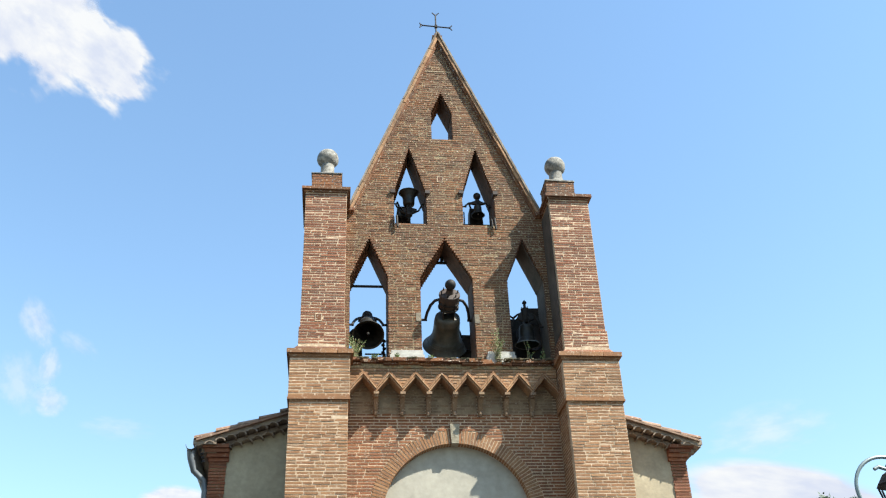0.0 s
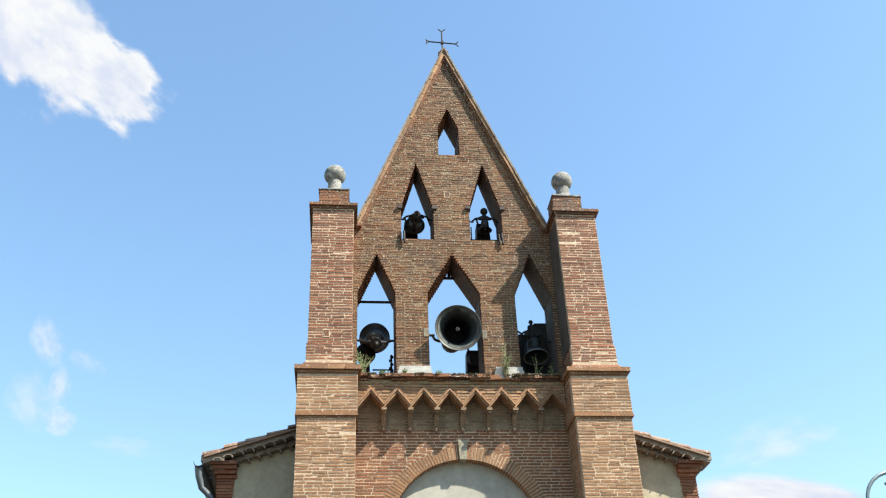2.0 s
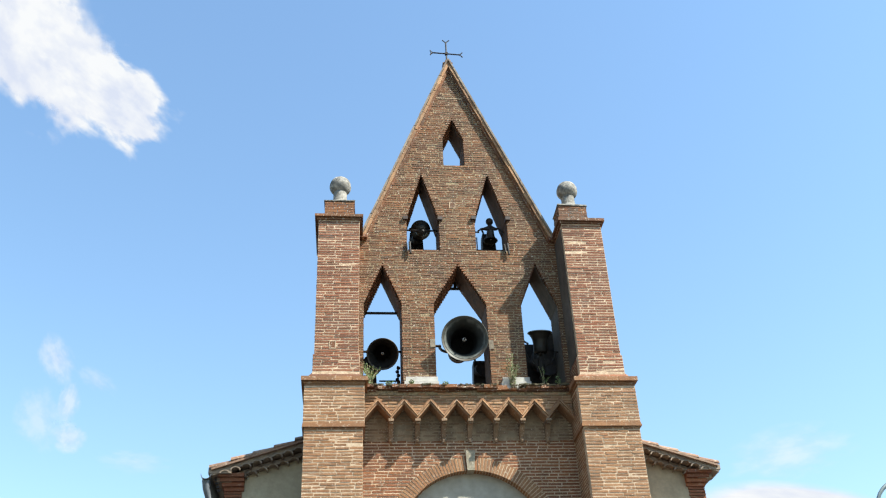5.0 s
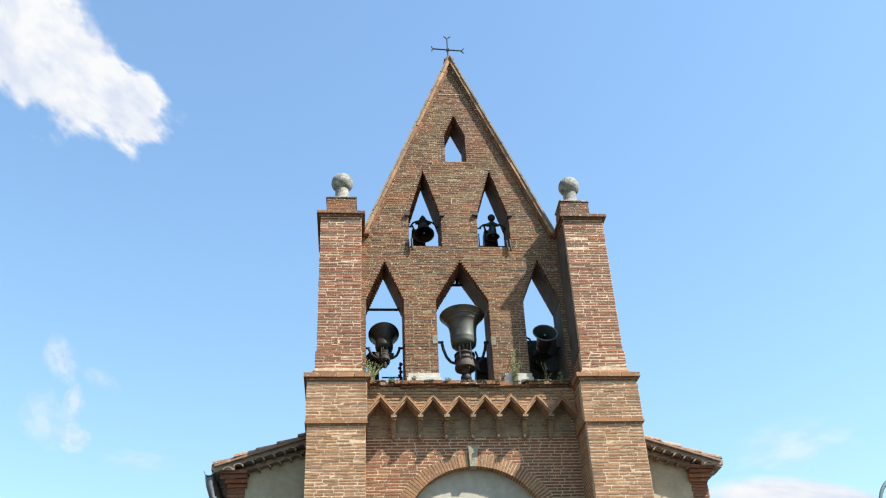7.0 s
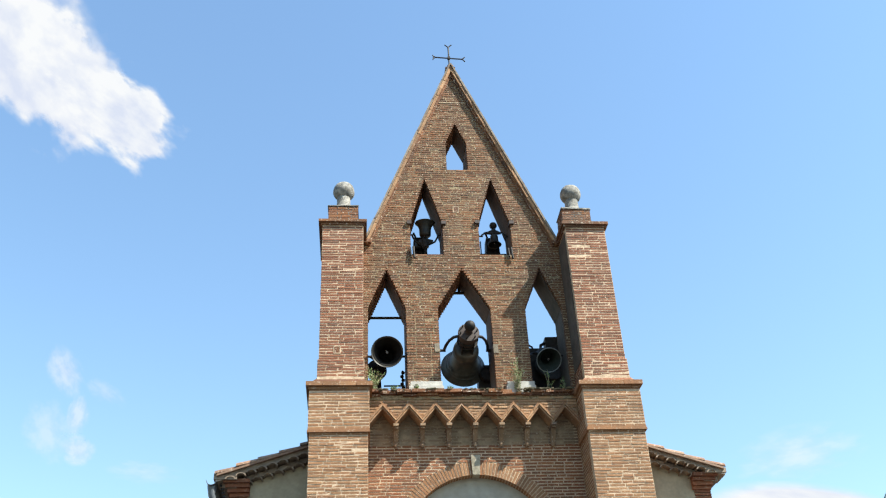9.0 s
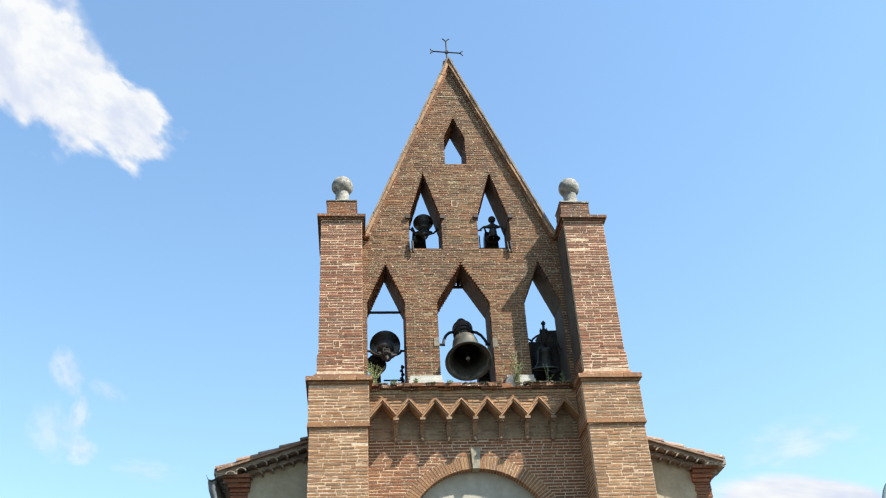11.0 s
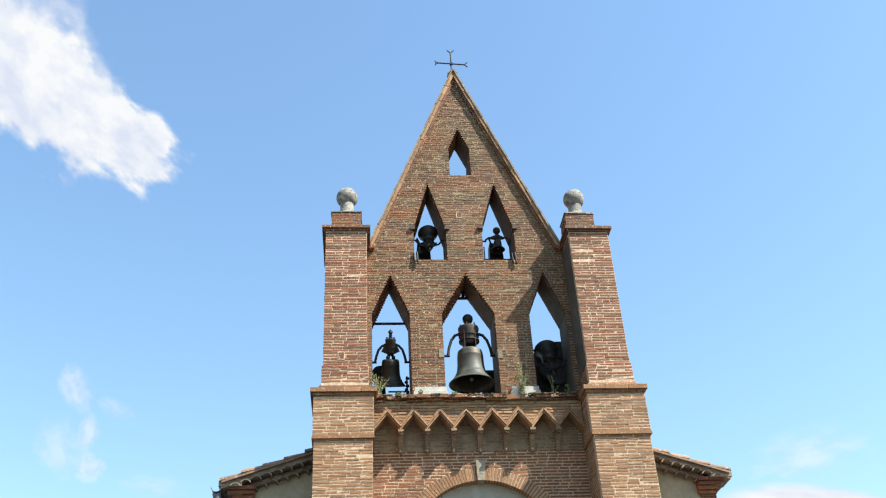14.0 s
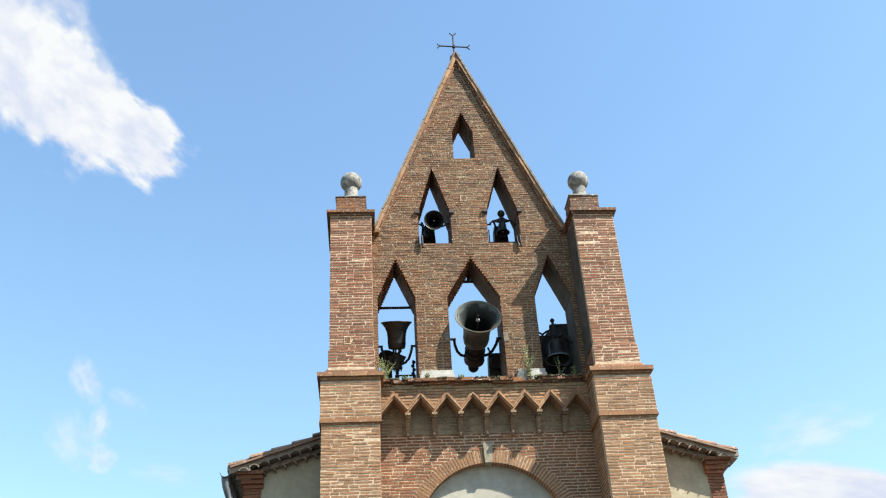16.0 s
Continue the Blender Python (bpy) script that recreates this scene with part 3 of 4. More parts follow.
for side in (-1, 1):
    a = Acc()
    xs = [side * 1.6, side * NX]
    pts = [(min(xs), 0), (max(xs), 0), (max(xs), rake(max(xs)) - 0.06), (min(xs), rake(min(xs)) - 0.06)]
    a.prism(pts, NY, NY + 0.5)
    nave = part("nave_wall", a, PLASTER, church, "grey plastered end wall of the nave")
    # brick quoin strip at the corner
    q = Acc()
    z = 0.0
    while z < rake(NX) - 0.30:
        w = 0.26 + rng.uniform(-0.008, 0.008)
        q.box(*sorted((side * (NX - w), side * (NX + 0.012))), NY - 0.022, NY + 0.27, z + 0.006, z + COURSE - 0.008, 0.003)
        z += COURSE
    part("quoin", q, BRICK_MID, nave, "brick corner strip")
    # tiled cornice below the verge, two rows of tile ends
    for lo, out, off in ((-0.25, 0.14, 0.0), (-0.145, 0.27, 0.09)):
        x = 2.60 + off
        while x < NX + out - 0.12:
            t = Acc()
            cxx, rr = side * x, 0.086
            zz = rake(x) + lo
            n0 = 9
            for k in range(n0 - 1):
                w0, w1 = math.pi * k / (n0 - 1), math.pi * (k + 1) / (n0 - 1)
                p = []
                for y in (NY - out, NY + 0.2):
                    for w, r in ((w0, rr), (w1, rr), (w1, rr - 0.022), (w0, rr - 0.022)):
                        p.append((cxx + r * math.cos(w), y, zz + r * math.sin(w) * 0.66))
                t.hexa(p)
            part("tile", t, GENOISE, nave)
            x += 0.168
        m = Acc()
        xs = [side * 2.2, side * (NX + out - 0.03)]
        m.prism([(min(xs), rake(min(xs)) + lo + 0.035), (max(xs), rake(max(xs)) + lo + 0.035), (max(xs), rake(max(xs)) + lo + 0.115), (min(xs), rake(min(xs)) + lo + 0.115)], NY - out + 0.03, NY + 0.2)
        # the same course returns along the side wall
        m.box(*sorted((side * (NX - 0.1), side * (NX + out))), NY - out + 0.02, NBACK, rake(NX) + lo + 0.0, rake(NX) + lo + 0.085)
        part("tile_bed", m, GENOISE, nave)
    v = Acc()
    xs = [side * 2.2, side * (NX + 0.22)]
    v.prism([(min(xs), rake(min(xs)) - 0.03), (max(xs), rake(max(xs)) - 0.03), (max(xs), rake(max(xs)) + 0.005), (min(xs), rake(min(xs)) + 0.005)], NY - 0.30, NY + 0.2)
    part("verge_board", v, TILE, nave)
    # corner corbel bricks under the verge end
    k = Acc()
    for i in range(4):
        k.box(*sorted((side * (NX - 0.3), side * (NX + 0.02 + 0.035 * i))), NY - 0.05 - 0.05 * i, NY + 0.3, rake(NX) - 0.37 + 0.065 * i, rake(NX) - 0.315 + 0.065 * i, 0.003)
    part("corner_corbel", k, BRICK_MID, nave)
    # side wall
    s = Acc()
    s.box(*sorted((side * (NX - 0.45), side * NX)), NY + 0.5, NBACK, 0, rake(NX) - 0.06)
    part("side_wall", s, PLASTER, church)
    # roof slope with rows of barrel tiles
    r = Acc()
    xs = [side * 0.0, side * (NX + 0.30)]
    r.prism([(min(xs), rake(min(xs)) - 0.02), (max(xs), rake(max(xs)) - 0.02), (max(xs), rake(max(xs)) + 0.02), (min(xs), rake(min(xs)) + 0.02)], NY + 0.4, NBACK)
    roof = part("roof", r, TILE, church, "low pitched roof of old clay barrel tiles")
    t = Acc()
    y = NY - 0.20
    while y < NBACK:
        x = NX + 0.26
        while x > 1.0:
            x2 = x - 0.34
            rr = 0.098 + rng.uniform(-0.006, 0.006)
            yj, zj = rng.uniform(-0.012, 0.012), rng.uniform(-0.006, 0.010)
            i = len(t.v)
            for xx, lift, r1 in ((x, 0.028, rr), (x2 - 0.06, 0.0, rr * 0.82)):
                for kk in range(7):
                    w = math.pi * kk / 6
                    t.v.append((side * xx, y + yj + r1 * math.cos(w), rake(xx) + zj + lift + r1 * 0.75 * math.sin(w)))
                for kk in range(7):
                    w = math.pi * kk / 6
                    t.v.append((side * xx, y + yj + (r1 - 0.017) * math.cos(w), rake(xx) + zj + lift - 0.012 + (r1 - 0.017) * 0.75 * math.sin(w)))
            for kk in range(6):
                t.f.append((i + kk, i + kk + 1, i + 15 + kk, i + 14 + kk))
                t.f.append((i + kk, i + 7 + kk, i + 8 + kk, i + kk + 1))
                t.f.append((i + 7 + kk, i + 21 + kk, i + 22 + kk, i + 8 + kk))
            x = x2
        y += 0.22
    part("roof_tiles", t, TILE, roof, kind="stuff")
a = Acc()
a.box(-NX, NX, NBACK - 0.4, NBACK, 0, rake(NX) - 0.06)
a.prism([(-NX, rake(NX) - 0.06), (NX, rake(NX) - 0.06), (0, rake(0) - 0.06)], NBACK - 0.4, NBACK)
part("back_wall", a, PLASTER, church)

# gutter and rainwater pipe at the left eave
gx, gz = -NX - 0.30, rake(NX) - 0.16
a = Acc()
y0, y1, n0 = NY - 0.28, NBACK, 10
for k in range(n0 - 1):
    p = []
    w0, w1 = math.pi + math.pi * k / (n0 - 1), math.pi + math.pi * (k + 1) / (n0 - 1)
    for y in (y0, y1):
        for w, r in ((w0, 0.085), (w1, 0.085), (w1, 0.079), (w0, 0.079)):
            p.append((gx + r * math.cos(w), y, gz + r * math.sin(w)))
    a.hexa(p)
gutter = part("gutter", a, ZINC, church, "grey zinc half-round gutter")
a = Acc()
a.tube([(gx, y0 + 0.14, gz - 0.06), (gx + 0.01, y0 + 0.14, gz - 0.20), (gx + 0.06, y0 + 0.2, gz - 0.38), (gx + 0.22, y0 + 0.26, gz - 0.52), (gx + 0.25, y0 + 0.27, gz - 0.68), (gx + 0.25, y0 + 0.27, 0.05)],
       [0.075, 0.06, 0.05, 0.048, 0.045, 0.045], 12)
part("rainwater_pipe", a, ZINC, gutter, "bent grey zinc pipe", smooth=True)
a = Acc()
for k in range(5):
    yy, zz = y0 + 0.16, gz + 0.02 - 0.06 * k
    a.box(gx + 0.10 + 0.02 * k, gx + 0.15 + 0.02 * k, yy, yy + 0.03, zz - 0.02, zz + 0.015, 0.004)
part("gutter_bracket", a, IRON, gutter)


# ---- bells ----
def bell_profile(R, H):
    """Outer and inner skin of a bell hanging from z=0 down to -H, mouth radius R."""
    out = [(0.0, 0.0), (0.30, -0.002), (0.47, -0.02), (0.535, -0.06), (0.555, -0.12), (0.565, -0.2), (0.575, -0.22), (0.575, -0.24), (0.57, -0.25), (0.58, -0.45), (0.615, -0.62),
           (0.68, -0.745), (0.70, -0.755), (0.705, -0.77), (0.77, -0.845), (0.795, -0.85), (0.80, -0.865), (0.91, -0.95), (1.0, -1.0),
           (0.985, -1.012), (0.89, -0.98), (0.735, -0.85), (0.59, -0.68), (0.53, -0.45), (0.50, -0.15), (0.40, -0.06), (0.0, -0.05)]
    return [(r * R, z * H) for r, z in out]


def bell(label, at, R, H, top, drop, up, arm, ball, metal, group, inside=INNER, lip=None):
    """A bell on a counterweight yoke; its axle lies on z=0 of its own space. top: height of its crown; up: height of the finial."""
    b = empty("bell", label, "bell", at, group)
    a = Acc()
    a.lathe(bell_profile(R, H), (0, 0, top), 44)
    prof = bell_profile(R, H)
    body = part("bell_body", a, metal, b, smooth=True)
    a = Acc()
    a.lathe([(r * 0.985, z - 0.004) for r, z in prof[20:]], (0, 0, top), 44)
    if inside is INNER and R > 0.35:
        inside_used = patina_shade_inside("patina_shade_inside_bell", top - H, top - H * 0.35)
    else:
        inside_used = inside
    part("inner_skin", a, inside_used, body, "inside of the bell, its shade put into the colour" if inside is INNER else "dull green inside of the bell", smooth=True)
    if lip:
        a = Acc()
        a.lathe([(R * 1.010, -H * 0.985), (R * 1.012, -H * 1.010), (R * 0.985, -H * 1.030), (R * 0.935, -H * 1.015), (R * 0.94, -H * 0.98)], (0, 0, top), 44)
        part("lip", a, lip, body, "worn pale lip of the bell", smooth=True)
    a = Acc()
    a.tube([(0, 0, top - 0.1), (0, 0, top - H * 0.8)], R * 0.035)
    a.tube([(0, 0, top - H * 0.92), (0, 0, top - H * 1.04)], [R * 0.04, R * 0.025])
    clapper = part("clapper", a, IRON, b)
    a = Acc()
    a.lathe([(0.0, R * 0.11), (R * 0.06, R * 0.07), (R * 0.09, 0), (R * 0.06, -R * 0.08), (0.0, -R * 0.11)], (0, 0, top - H * 0.86), 14)
    part("clapper_ball", a, POLISHED, clapper, "worn bright clapper ball", smooth=True)
    # crown loops
    a = Acc()
    for k in range(4):
        w = math.pi * k / 4 + 0.3
        ca, sa = math.cos(w) * R * 0.26, math.sin(w) * R * 0.26
        a.tube([(ca, sa, top - 0.02), (ca * 1.05, sa * 1.05, top + R * 0.13), (ca * 0.4, sa * 0.4, top + R * 0.26)], R * 0.05)
    part("crown", a, metal, b)
    # turned counterweight above the crown
    y0 = top + R * 0.25
    a = Acc()
    h = up - ball * 2 - y0
    w = R * (0.43 if R > 0.35 else 0.32)
    a.lathe([(0.0, 0), (w * 0.62, 0), (w * 0.80, h * 0.06), (w * 0.90, h * 0.20), (w * 1.0, h * 0.60), (w * 1.08, h * 0.72), (w * 1.05, h * 0.80), (w * 0.42, h * 0.83), (w * 0.34, h * 0.92), (w * 0.36, h * 1.02), (0, h * 1.04)], (0, 0, y0), 22)
    yoke = part("yoke", a, RUST if R > 0.35 else IRON, b, "rusty turned counterweight" if R > 0.35 else "dark iron counterweight", smooth=True)
    a = Acc()
    for q in (0.16, 0.40):
        a.lathe([(w * 0.9, -0.014), (w * 1.06, -0.012), (w * 1.06, 0.012), (w * 0.9, 0.014)], (0, 0, y0 + h * q), 20)
    for sx in (-1, 1):
        a.box(sx * w * 0.55 - 0.008, sx * w * 0.55 + 0.008, -w * 0.90, w * 0.90, top - 0.02, y0 + h * 0.5)
    for k in range(6):
        ww = math.pi * k / 3 + 0.2
        a.tube([(w * 0.85 * math.cos(ww), w * 0.85 * math.sin(ww), y0 + h * 0.78), (w * 0.85 * math.cos(ww), w * 0.85 * math.sin(ww), y0 + h * 0.78 + R * 0.16)], R * 0.03, 6)
    part("strap", a, IRON, yoke)
    a = Acc()
    prof = [(ball * math.sin(math.pi * i / 12), ball - ball * math.cos(math.pi * i / 12)) for i in range(13)]
    if ball < 0.05:
        prof = [(0, 0), (ball * 0.5, 0.005), (ball * 0.6, ball * 0.5), (ball * 1.0, ball), (ball * 0.8, ball * 1.6), (ball * 0.25, ball * 2.2), (0, ball * 2.5)]
    a.lathe(prof, (0, 0, up - 2 * ball), 16)
    part("finial", a, IRON, b, smooth=True)
    za = y0 + h * 0.50
    if R < 0.35:
        a = Acc()
        a.prism([(-arm * 0.62, za * 0.62), (0, y0 - 0.01), (arm * 0.62, za * 0.62), (w * 0.7, za + h * 0.22), (-w * 0.7, za + h * 0.22)], -0.03, 0.03)
        part("yoke_web", a, IRON, yoke)
    for sx in (-1, 1):
        a = Acc()
        r = max(0.018, R * (0.065 if R > 0.35 else 0.085))
        a.tube([(sx * w * 0.8, 0, za + 0.02), (sx * (w + (arm - w) * 0.35), 0, za - 0.02), (sx * (w + (arm - w) * 0.68), 0, za * 0.72), (sx * (arm - 0.02), 0, za * 0.36), (sx * arm, 0, 0.03), (sx * arm, 0, -0.01)], r, 10)
        a.tube([(sx * (arm - r), 0, 0), (sx * (arm + drop), 0, 0)], r * 0.9, 10)
        part("arm", a, IRON, b, smooth=True)
    return b


BIG = bell("large grey-green bronze bell swinging on an iron yoke", (-0.005, 0.34, 9.60), 0.42, 0.675, 0.11, 0.10, 0.855, 0.40, 0.10, BRONZE, "bells of the gable")
LEFT = bell("dark bronze bell swinging on an iron yoke", (-1.46, 0.34, 9.48), 0.285, 0.49, 0.06, 0.09, 0.58, 0.275, 0.045, BRONZE_DARK, "bells of the gable")
RIGHT = bell("dark bronze bell swinging in the shaded opening", (1.46, 0.36, 9.50), 0.228, 0.385, 0.03, 0.09, 0.52, 0.275, 0.045, BRONZE_DARK, "bells of the gable", VERDIGRIS, LIP)
UP_LEFT = bell("small dark bell swinging in an upper opening", (-0.665, 0.34, 12.14), 0.20, 0.30, 0.04, 0.12, 0.38, 0.25, 0.035, BRONZE_DARK, "bells of the gable")
UP_RIGHT = bell("small dark bell hanging still in an upper opening", (0.70, 0.34, 12.12), 0.135, 0.22, 0.02, 0.10, 0.33, 0.24, 0.075, BRONZE_DARK, "bells of the gable")


# a pale pointed-up joint near the top, and the mortar coat on the inner side of one pillar, with that side's shade in
# its colour
a = Acc()
a.box(-0.33, 0.27, -0.008, 0.02, 15.285, 15.305, 0.003)
part("pale_joint", a, MORTAR_NEW, gable_wall, "thin pale mortar line")
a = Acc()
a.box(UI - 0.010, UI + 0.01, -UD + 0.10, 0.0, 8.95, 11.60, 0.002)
part("coated_side", a, SHADED_COAT, pillars[1][1], "grey mortar coat on the inner side, darkened for shade")


# thin coat over the stepped bricks, inside the openings; its dark colour stands for shade
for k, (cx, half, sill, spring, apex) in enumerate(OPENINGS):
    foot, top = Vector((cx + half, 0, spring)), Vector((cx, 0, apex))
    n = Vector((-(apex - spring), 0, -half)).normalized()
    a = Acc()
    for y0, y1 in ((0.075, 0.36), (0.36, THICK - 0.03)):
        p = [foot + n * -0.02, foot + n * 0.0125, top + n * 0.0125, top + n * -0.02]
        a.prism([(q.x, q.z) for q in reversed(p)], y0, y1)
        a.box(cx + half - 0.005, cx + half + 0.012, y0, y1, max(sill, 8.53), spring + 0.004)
    part("reveal_coat", a, SHADED_COAT if k == 2 else SHADED_REVEAL, gable_wall, "thin coat on the side of an opening, darkened for shade")


def bell_drive(at, r, x0, x1, z0, z1, label):
    """A sheave and the motor housing behind it that turns a bell; the housing is given in the drive's own space."""
    d = empty("bell_drive", label, "bell drive", at, "bell drives")
    a = Acc()
    a.lathe([(0.0, -0.03), (r * 0.9, -0.03), (r, -0.045), (r, -0.03), (r * 0.94, 0.0), (r, 0.03), (r, 0.045), (r * 0.9, 0.03), (0.0, 0.03)], (0, 0, 0), 28)
    wheel = part("wheel", a, IRON, d, smooth=True)
    wheel.matrix_local = pose(0, 0, 0, 90, 0, 20)
    a = Acc()
    a.hexa([(x0, 0.06, z0), (x1, 0.06, z0), (x1, 0.34, z0), (x0, 0.34, z0), (x0 * 0.8, 0.08, z1), (x1 * 0.8, 0.08, z1), (x1 * 0.8, 0.32, z1), (x0 * 0.8, 0.32, z1)])
    part("motor_housing", a, IRON, d)
    a = Acc()
    a.box(x0 - 0.03, x1 + 0.03, 0.02, 0.38, z0 - 0.05, z0, 0.004)
    part("base_plate", a, IRON, d)
    a = Acc()
    a.tube([(x0 * 0.5, 0.2, z1 - 0.02), (x0 * 0.5, 0.2, z1 + 0.08), (x0 * 0.8, 0.1, z1 + 0.12)], 0.02, 8)
    part("conduit", a, IRON, d)
    return d


bell_drive((0.40, 0.80, 9.33), 0.13, -0.15, 0.15, -0.55, 0.24, "dark iron wheel and motor behind the large bell")
bell_drive((-1.63, 0.78, 9.42), 0.19, -0.10, 0.10, -0.60, 0.08, "grey iron wheel and motor beside a bell")
big_drive = bell_drive((1.62, 0.80, 9.50), 0.28, -0.50, 0.45, -0.80, 0.42, "dark iron wheel and motor in the shaded opening")
a = Acc()
a.box(-0.02, 0.34, 0.06, 0.30, 0.30, 0.66, 0.012)
a.tube([(-0.02, 0.15, 0.56), (-0.10, 0.12, 0.50), (-0.12, 0.10, 0.36)], 0.03, 8)
part("gear_case", a, IRON, big_drive, "dark boxed gear case")
bell_drive((-0.73, 0.72, 12.17), 0.11, -0.16, 0.15, -0.50, 0.22, "small iron wheel and motor behind a bell")
bell_drive((0.74, 0.72, 12.17), 0.11, -0.16, 0.15, -0.50, 0.22, "small iron wheel and motor behind a bell")


def bars(name, label, tubes, r):
    a = Acc()
    for p in tubes:
        a.tube(p, r, 8)
    ob = new(name, mesh_of(name, a, IRON))
    return tagged(ob, label, "iron bar", "iron bars in the openings")


bars("iron_bar", "dark iron tie bar across a pointed opening", [[(-1.85, 0.60, 10.42), (-1.05, 0.60, 10.42)]], 0.026)
bars("iron_bar", "dark iron tie bar at the top of the middle opening", [[(-0.25, 0.60, 10.97), (0.25, 0.60, 10.97)], [(-0.03, 0.60, 10.97), (-0.03, 0.60, 11.1)]], 0.030)
bars("iron_rail", "thin iron rail at the foot of a bell opening", [[(-1.82, 0.6, 8.92), (-1.08, 0.6, 8.92)], [(-1.5, 0.6, 9.02), (-1.12, 0.6, 9.02)], [(-1.16, 0.6, 8.9), (-1.16, 0.6, 9.32)]], 0.016)
a = Acc()
for k in range(5):
    a.lathe([(0.0, -0.035), (0.03, -0.02), (0.036, 0.0), (0.03, 0.02), (0.0, 0.035)], (-1.15 - 0.02 * (k % 2), 0.6, 8.98 + 0.075 * k), 10)
tagged(new("iron_chain", mesh_of("iron_chain", a, IRON)), "dark knobbed iron chain beside a swinging bell", "chain")
bars("iron_rail", "thin iron rail behind the large bell", [[(-0.55, 0.62, 8.93), (0.5, 0.62, 8.93)]], 0.016)
for sx, zz in ((-0.665, 11.86), (0.665, 11.88)):
    bars("iron_rail", "thin iron rail across an upper opening", [[(sx - 0.34, 0.62, zz), (sx + 0.34, 0.62, zz)], [(sx - 0.2, 0.62, zz), (sx - 0.2, 0.62, zz + 0.3)]], 0.011)
for bx, bz in ((-1.0, 12.18), (-0.33, 12.18), (0.33, 12.2), (1.0, 12.2)):
    a = Acc()
    a.box(bx - 0.045, bx + 0.045, -0.05, 0.1, bz - 0.03, bz + 0.04, 0.003)
    part("beam_end", a, RUST, gable_wall)
for bx in (-0.93, 0.95):
    a = Acc()
    a.tube([(bx, -0.03, 11.62), (bx, -0.05, 11.50), (bx + 0.01, -0.05, 11.36)], 0.022)
    a.tube([(bx - 0.06, -0.03, 11.60), (bx - 0.05, -0.05, 11.40)], 0.016)
    part("bracket", a, IRON, gable_wall, "dangling iron bracket below the sill")
for x0, x1 in ((-1.09, -0.49), (0.61, 1.13)):
    a = Acc()
    a.box(x0, x1, -0.13, -0.005, 8.535, 8.685, 0.006)
    a.box(x0 + 0.025, x1 - 0.02, -0.11, -0.005, 8.68, 8.775, 0.006)
    tagged(new("stone_block", mesh_of("stone_block", a, WHITE)), "whitewashed stone block at the foot of a pier", "stone block", "white blocks on the ledge")


# bearing stones of the axles in the piers, and filled scaffold holes
for x0, x1, z0, z1 in ((-0.605, -0.515, 9.40, 9.57), (0.45, 0.535, 9.37, 9.55)):
    a = Acc()
    a.box(x0, x1, -0.009, 0.2, z0, z1, 0.004)
    part("bearing_stone", a, BEARING, gable_wall, "small grey bearing stone")
for px, pz, py, owner in ((-2.33, 9.11, -UD, pillars[0][1]), (-0.07, 12.52, 0.0, gable_wall)):
    a = Acc()
    for dx, dz, w, h in ((-0.052, 0, 0.016, 0.15), (0.052, 0, 0.016, 0.15), (0, 0.067, 0.11, 0.016), (0, -0.067, 0.11, 0.016)):
        a.box(px + dx - w / 2, px + dx + w / 2, py - 0.006, py + 0.05, pz + dz - h / 2, pz + dz + h / 2, 0.003)
    part("mortar_frame", a, MORTAR_NEW, owner, "pale mortar round a filled scaffold hole")
    a = Acc()
    a.box(px - 0.043, px + 0.043, py - 0.007, py + 0.05, pz - 0.058, pz + 0.058, 0.002)
    part("filled_hole", a, BRICK_OLD, owner)


def weed(at, n, tall, spread, dry=0.3):
    w = empty("weed", "small green weed growing from the brick ledge", "plant", at, "weeds on the ledge")
    stems, leaves = Acc(), Acc()
    for k in range(n):
        ang, lean = rng.uniform(0, 6.28), rng.uniform(0.1, 1.0) * spread
        h = tall * rng.uniform(0.45, 1.0)
        p = [(0.02 * math.cos(ang), 0.02 * math.sin(ang), -0.01), (lean * 0.35 * math.cos(ang), lean * 0.35 * math.sin(ang), h * 0.55), (lean * math.cos(ang), lean * math.sin(ang), h)]
        stems.tube(p, [0.004, 0.003, 0.0015], 5)
        for i in range(15):
            f = rng.uniform(0.15, 1.0)
            q = Vector(p[0]).lerp(Vector(p[1]), f * 2) if f < 0.5 else Vector(p[1]).lerp(Vector(p[2]), f * 2 - 1)
            d = Vector((rng.uniform(-1, 1), rng.uniform(-1, 1), rng.uniform(-0.2, 0.9))).normalized()
            s = d.cross(Vector((rng.uniform(-1, 1), rng.uniform(-1, 1), 0.3))).normalized()
            ln, wd = rng.uniform(0.02, 0.05), rng.uniform(0.004, 0.009)
            i0 = len(leaves.v)
            leaves.v += [tuple(q), tuple(q + d * ln * 0.5 + s * wd), tuple(q + d * ln), tuple(q + d * ln * 0.5 - s * wd)]
            leaves.f.append((i0, i0 + 1, i0 + 2, i0 + 3))
    part("stems", stems, DRY, w)
    part("leaves", leaves, LEAF, w)
    return w


weed((0.80, -0.16, 8.53), 26, 0.70, 0.20)
weed((-1.70, -0.14, 8.53), 40, 0.50, 0.22)
weed((1.34, -0.2, 8.53), 4, 0.44, 0.14)
weed((1.62, -0.2, 8.53), 5, 0.26, 0.10)
weed((-0.98, -0.28, 8.52), 8, 0.10, 0.10)
weed((-0.35, -0.28, 8.52), 6, 0.08, 0.10)
weed((-1.35, -0.28, 8.52), 8, 0.08, 0.12)

